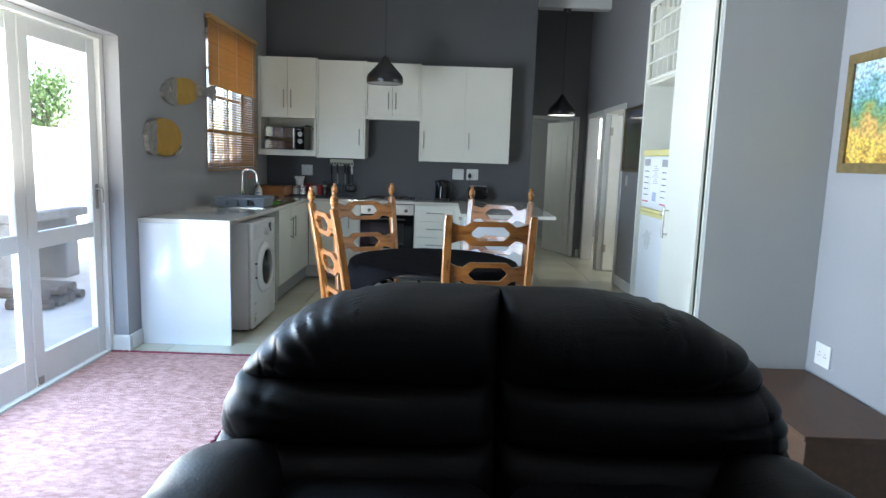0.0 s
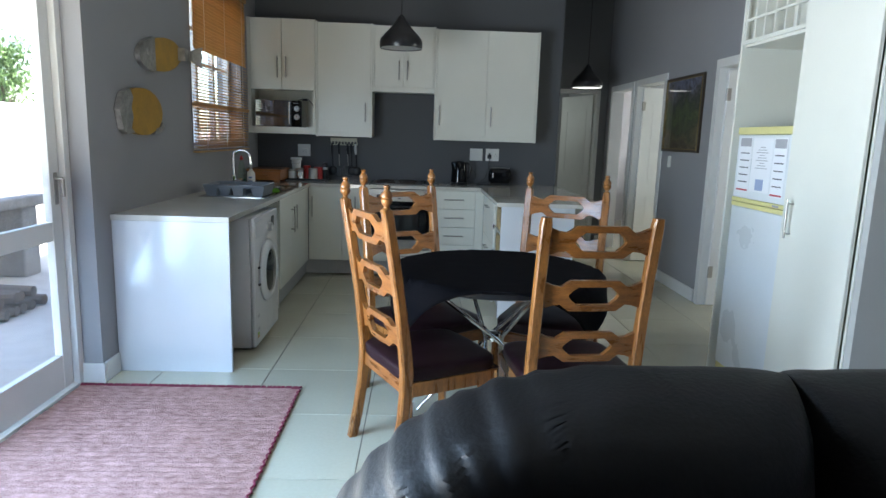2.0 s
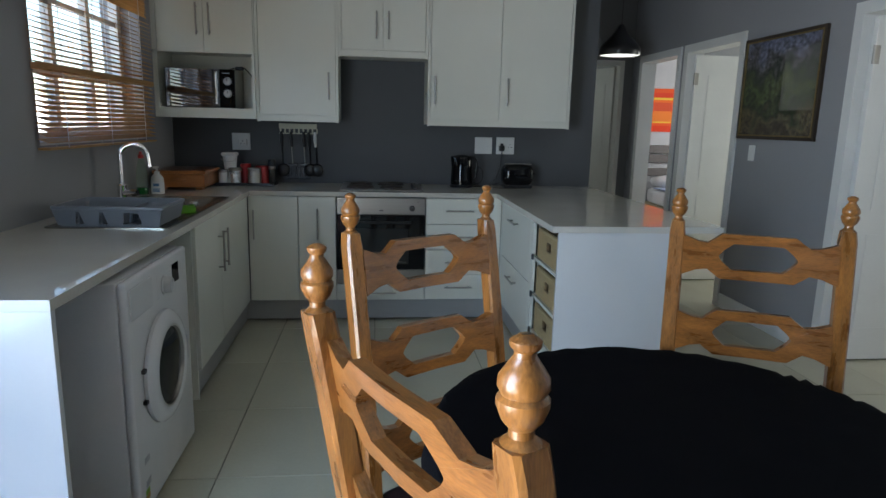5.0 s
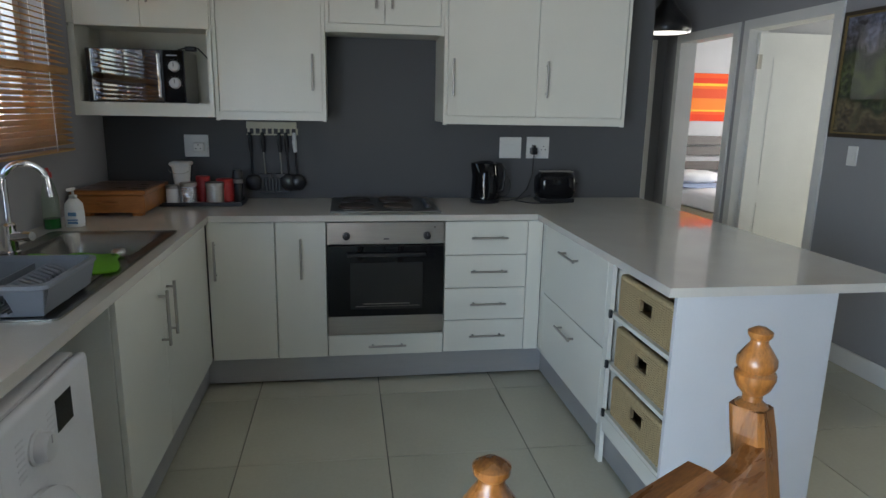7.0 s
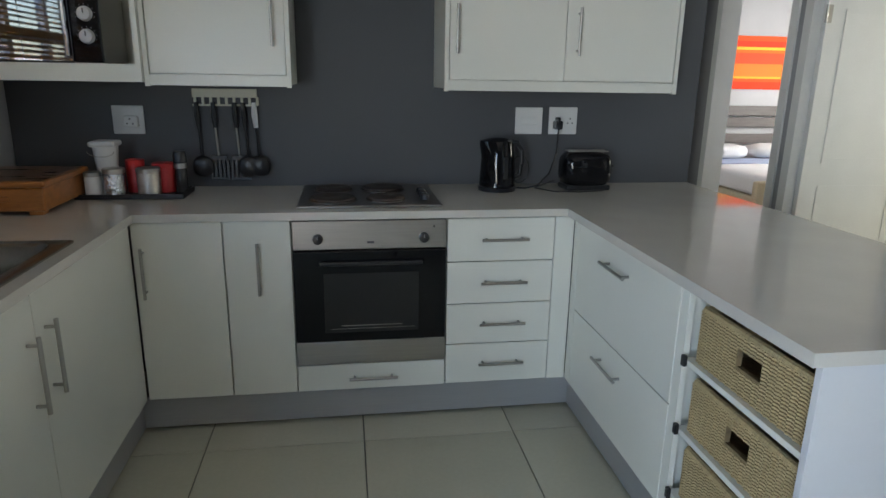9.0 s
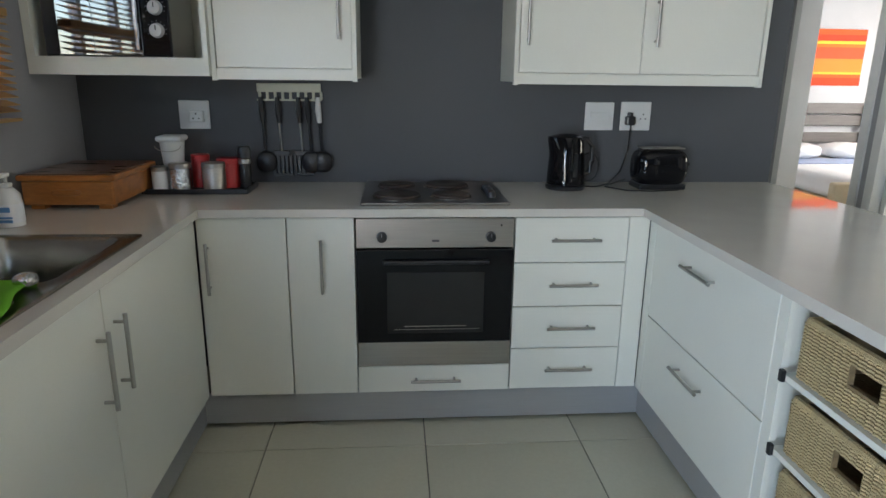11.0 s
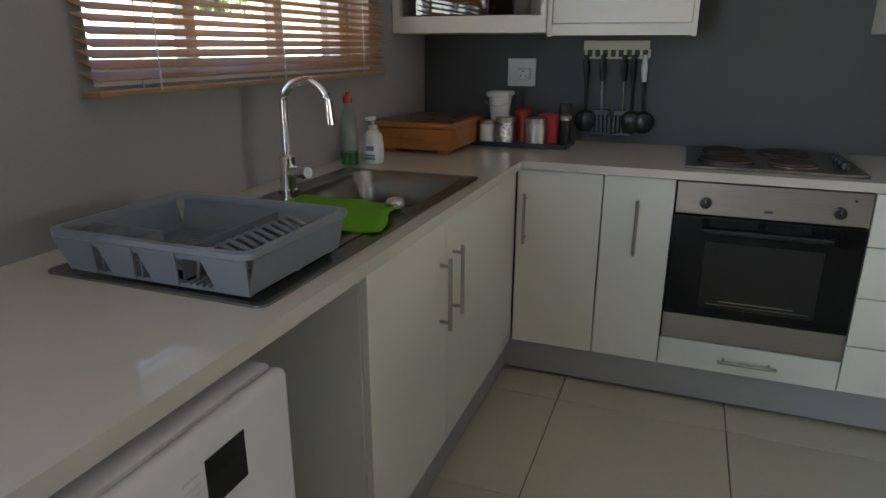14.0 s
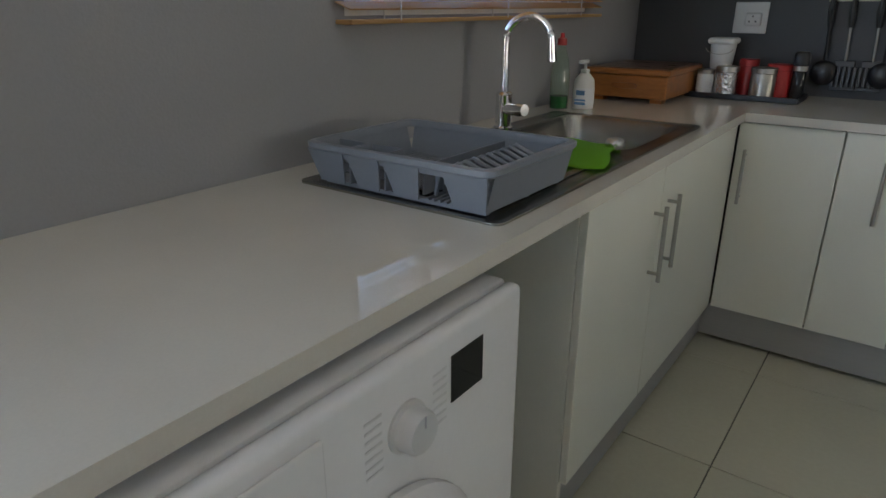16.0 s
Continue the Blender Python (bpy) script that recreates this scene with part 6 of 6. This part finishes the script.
part("head", fish_plate([(6.42, 1.36), (6.40, 1.42), (6.385, 1.47), (6.41, 1.52), (6.44, 1.565), (6.52, 1.59), (6.56, 1.545), (6.53, 1.49), (6.55, 1.43), (6.52, 1.37), (6.56, 1.345), (6.47, 1.338)], 0.003, 0.036), TIN, f2, "beaten tin head")
part("fin", fish_plate([(6.83, 1.335), (6.93, 1.345), (7.0, 1.385), (6.97, 1.41), (6.93, 1.38), (6.88, 1.37)], 0.003, 0.036), TIN, f2, "beaten tin fin")


# pendant lamps
def pendant(x, y, z, top, lit):
    p = thing("pendant_lamp", (x, y, z), "black metal pendant lamp, lit white inside" if lit else "unlit black metal pendant lamp, pale inside", "lamp", "pendant lamps")
    prof = [(0.172, 0.0), (0.176, 0.012), (0.178, 0.045), (0.17, 0.075), (0.14, 0.11), (0.095, 0.155), (0.06, 0.195), (0.035, 0.235), (0.022, 0.258), (0.012, 0.266), (0.009, 0.262), (0.018, 0.25), (0.055, 0.185), (0.092, 0.145), (0.136, 0.10), (0.164, 0.068), (0.170, 0.012)]
    b = lathe((x, y, z), prof + [(0.172, 0.0)], 48)
    for f in [f for f in b.faces if len(f.verts) > 6]:
        b.faces.remove(f)
    part("shade", b, BLACK, p, "matt black metal shade", True)
    part("diffuser", lathe((x, y, z), [(0.003, 0.006), (0.168, 0.006), (0.168, 0.009), (0.003, 0.009)], 40), LAMPGLOW if lit else KNOBG, p, "white lit inside" if lit else "pale grey inside")
    part("cord", rod((x, y, z + 0.26), (x, y, top), 0.003, seg=8), BLACK, p)
    part("ceiling_rose", lathe((x, y, 0), [(0.01, top - 0.05), (0.04, top - 0.04), (0.05, top - 0.0005), (0.01, top - 0.0003)], 20), BLACK, p, "", True)


pendant(0.31, 8.235, 2.085, CZ, False)
pendant(2.404, 10.29, 1.985, 3.31, True)

# bedroom things
bed = thing("bed", (5.0, 12.9, 0), "double bed with white linen and grey wooden headboard", "bed")
part("base", box(4.3, 12.0, 0.0, 5.72, 13.9, 0.28, 0.02), BEIGE, bed)
part("mattress", cushion(5.01, 12.94, 0.39, 1.46, 1.96, 0.24, 7, 12, 0.01), LINEN, bed, "white bed linen", True)
for z in (0.66, 0.86, 1.0):
    part("headboard_plank", box(4.2, 13.93, z, 5.82, 13.98, z + 0.12, 0.008), HEADB, bed, "grey-brown headboard plank")
for x in (4.25, 5.70):
    part("headboard_post", box(x, 13.88, 0.0, x + 0.07, 13.93, 1.1, 0.005), HEADB, bed)
part("blanket_fold", box(4.28, 13.1, 0.51, 5.74, 13.5, 0.525, 0.006), BLUEL, bed, "pale blue folded sheet")
for x in (4.65, 5.36):
    solo("pillow", cushion(x, 13.62, 0.60, 0.66, 0.42, 0.17, 3, 10, 0.015), LINEN, "plump white pillow on the bed", "pillow", smooth=True, group="bed pillows")
solo("folded_towel", cushion(5.35, 12.9, 0.54, 0.5, 0.2, 0.07, 3, 8, 0.01), LIME, "lime green rolled towel on the bed", "towel", smooth=True)
solo("bed_bench", box(4.02, 11.9, 0.0, 4.6, 11.98, 0.5, 0.02), BEIGE, "beige upholstered footboard at the bed", "bench")
solo("striped_wall_hanging", box(4.2, 13.975, 1.32, 5.62, 13.998, 1.95), ART, "orange and red striped woven wall hanging", "wall hanging")

# floor tiles last
floor = solo("floor", box(WL - T, YS - T, -0.06, 6.7, 14.1, -0.006), GROUT, "dark grout bed under the floor tiles", "floor", "structure")
fo = ORG[floor]
meshes = {}


def tile(x0, y0, x1, y1):
    w, d = round(x1 - x0, 3), round(y1 - y0, 3)
    if w < 0.02 or d < 0.02:
        return
    if (w, d) not in meshes:
        meshes[(w, d)] = finish(box(-w / 2, -d / 2, -0.006, w / 2, d / 2, 0.0, 0.0012, seg=1), "tile", TILE)
    o = new("tile", meshes[(w, d)])
    o.parent = floor
    o.location = Vector(((x0 + x1) / 2, (y0 + y1) / 2, 0)) - fo


P, G = 0.605, 0.002
for i in range(-3, 5):
    for j in range(-18, 6):
        xa, xb = 0.258 + i * P, 0.258 + (i + 1) * P
        ya, yb = 8.757 + (j - 1) * P, 8.757 + j * P
        xa, xb, ya, yb = max(xa, WL - 0.2), min(xb, WR + 0.1), max(ya, YS), min(yb, YE + 0.1)
        if xb > xa and yb > ya:
            tile(xa + G, ya + G, xb - G, yb - G)
solo("floor_rooms", boxes([(WR + 0.1, 6.0, -0.0055, 6.7, 14.0, -0.001), (1.1, YE + 0.1, -0.0055, WR, 13.6, -0.001)]), TILE, "pale tiled floor of the rooms beyond", "floor", "structure")
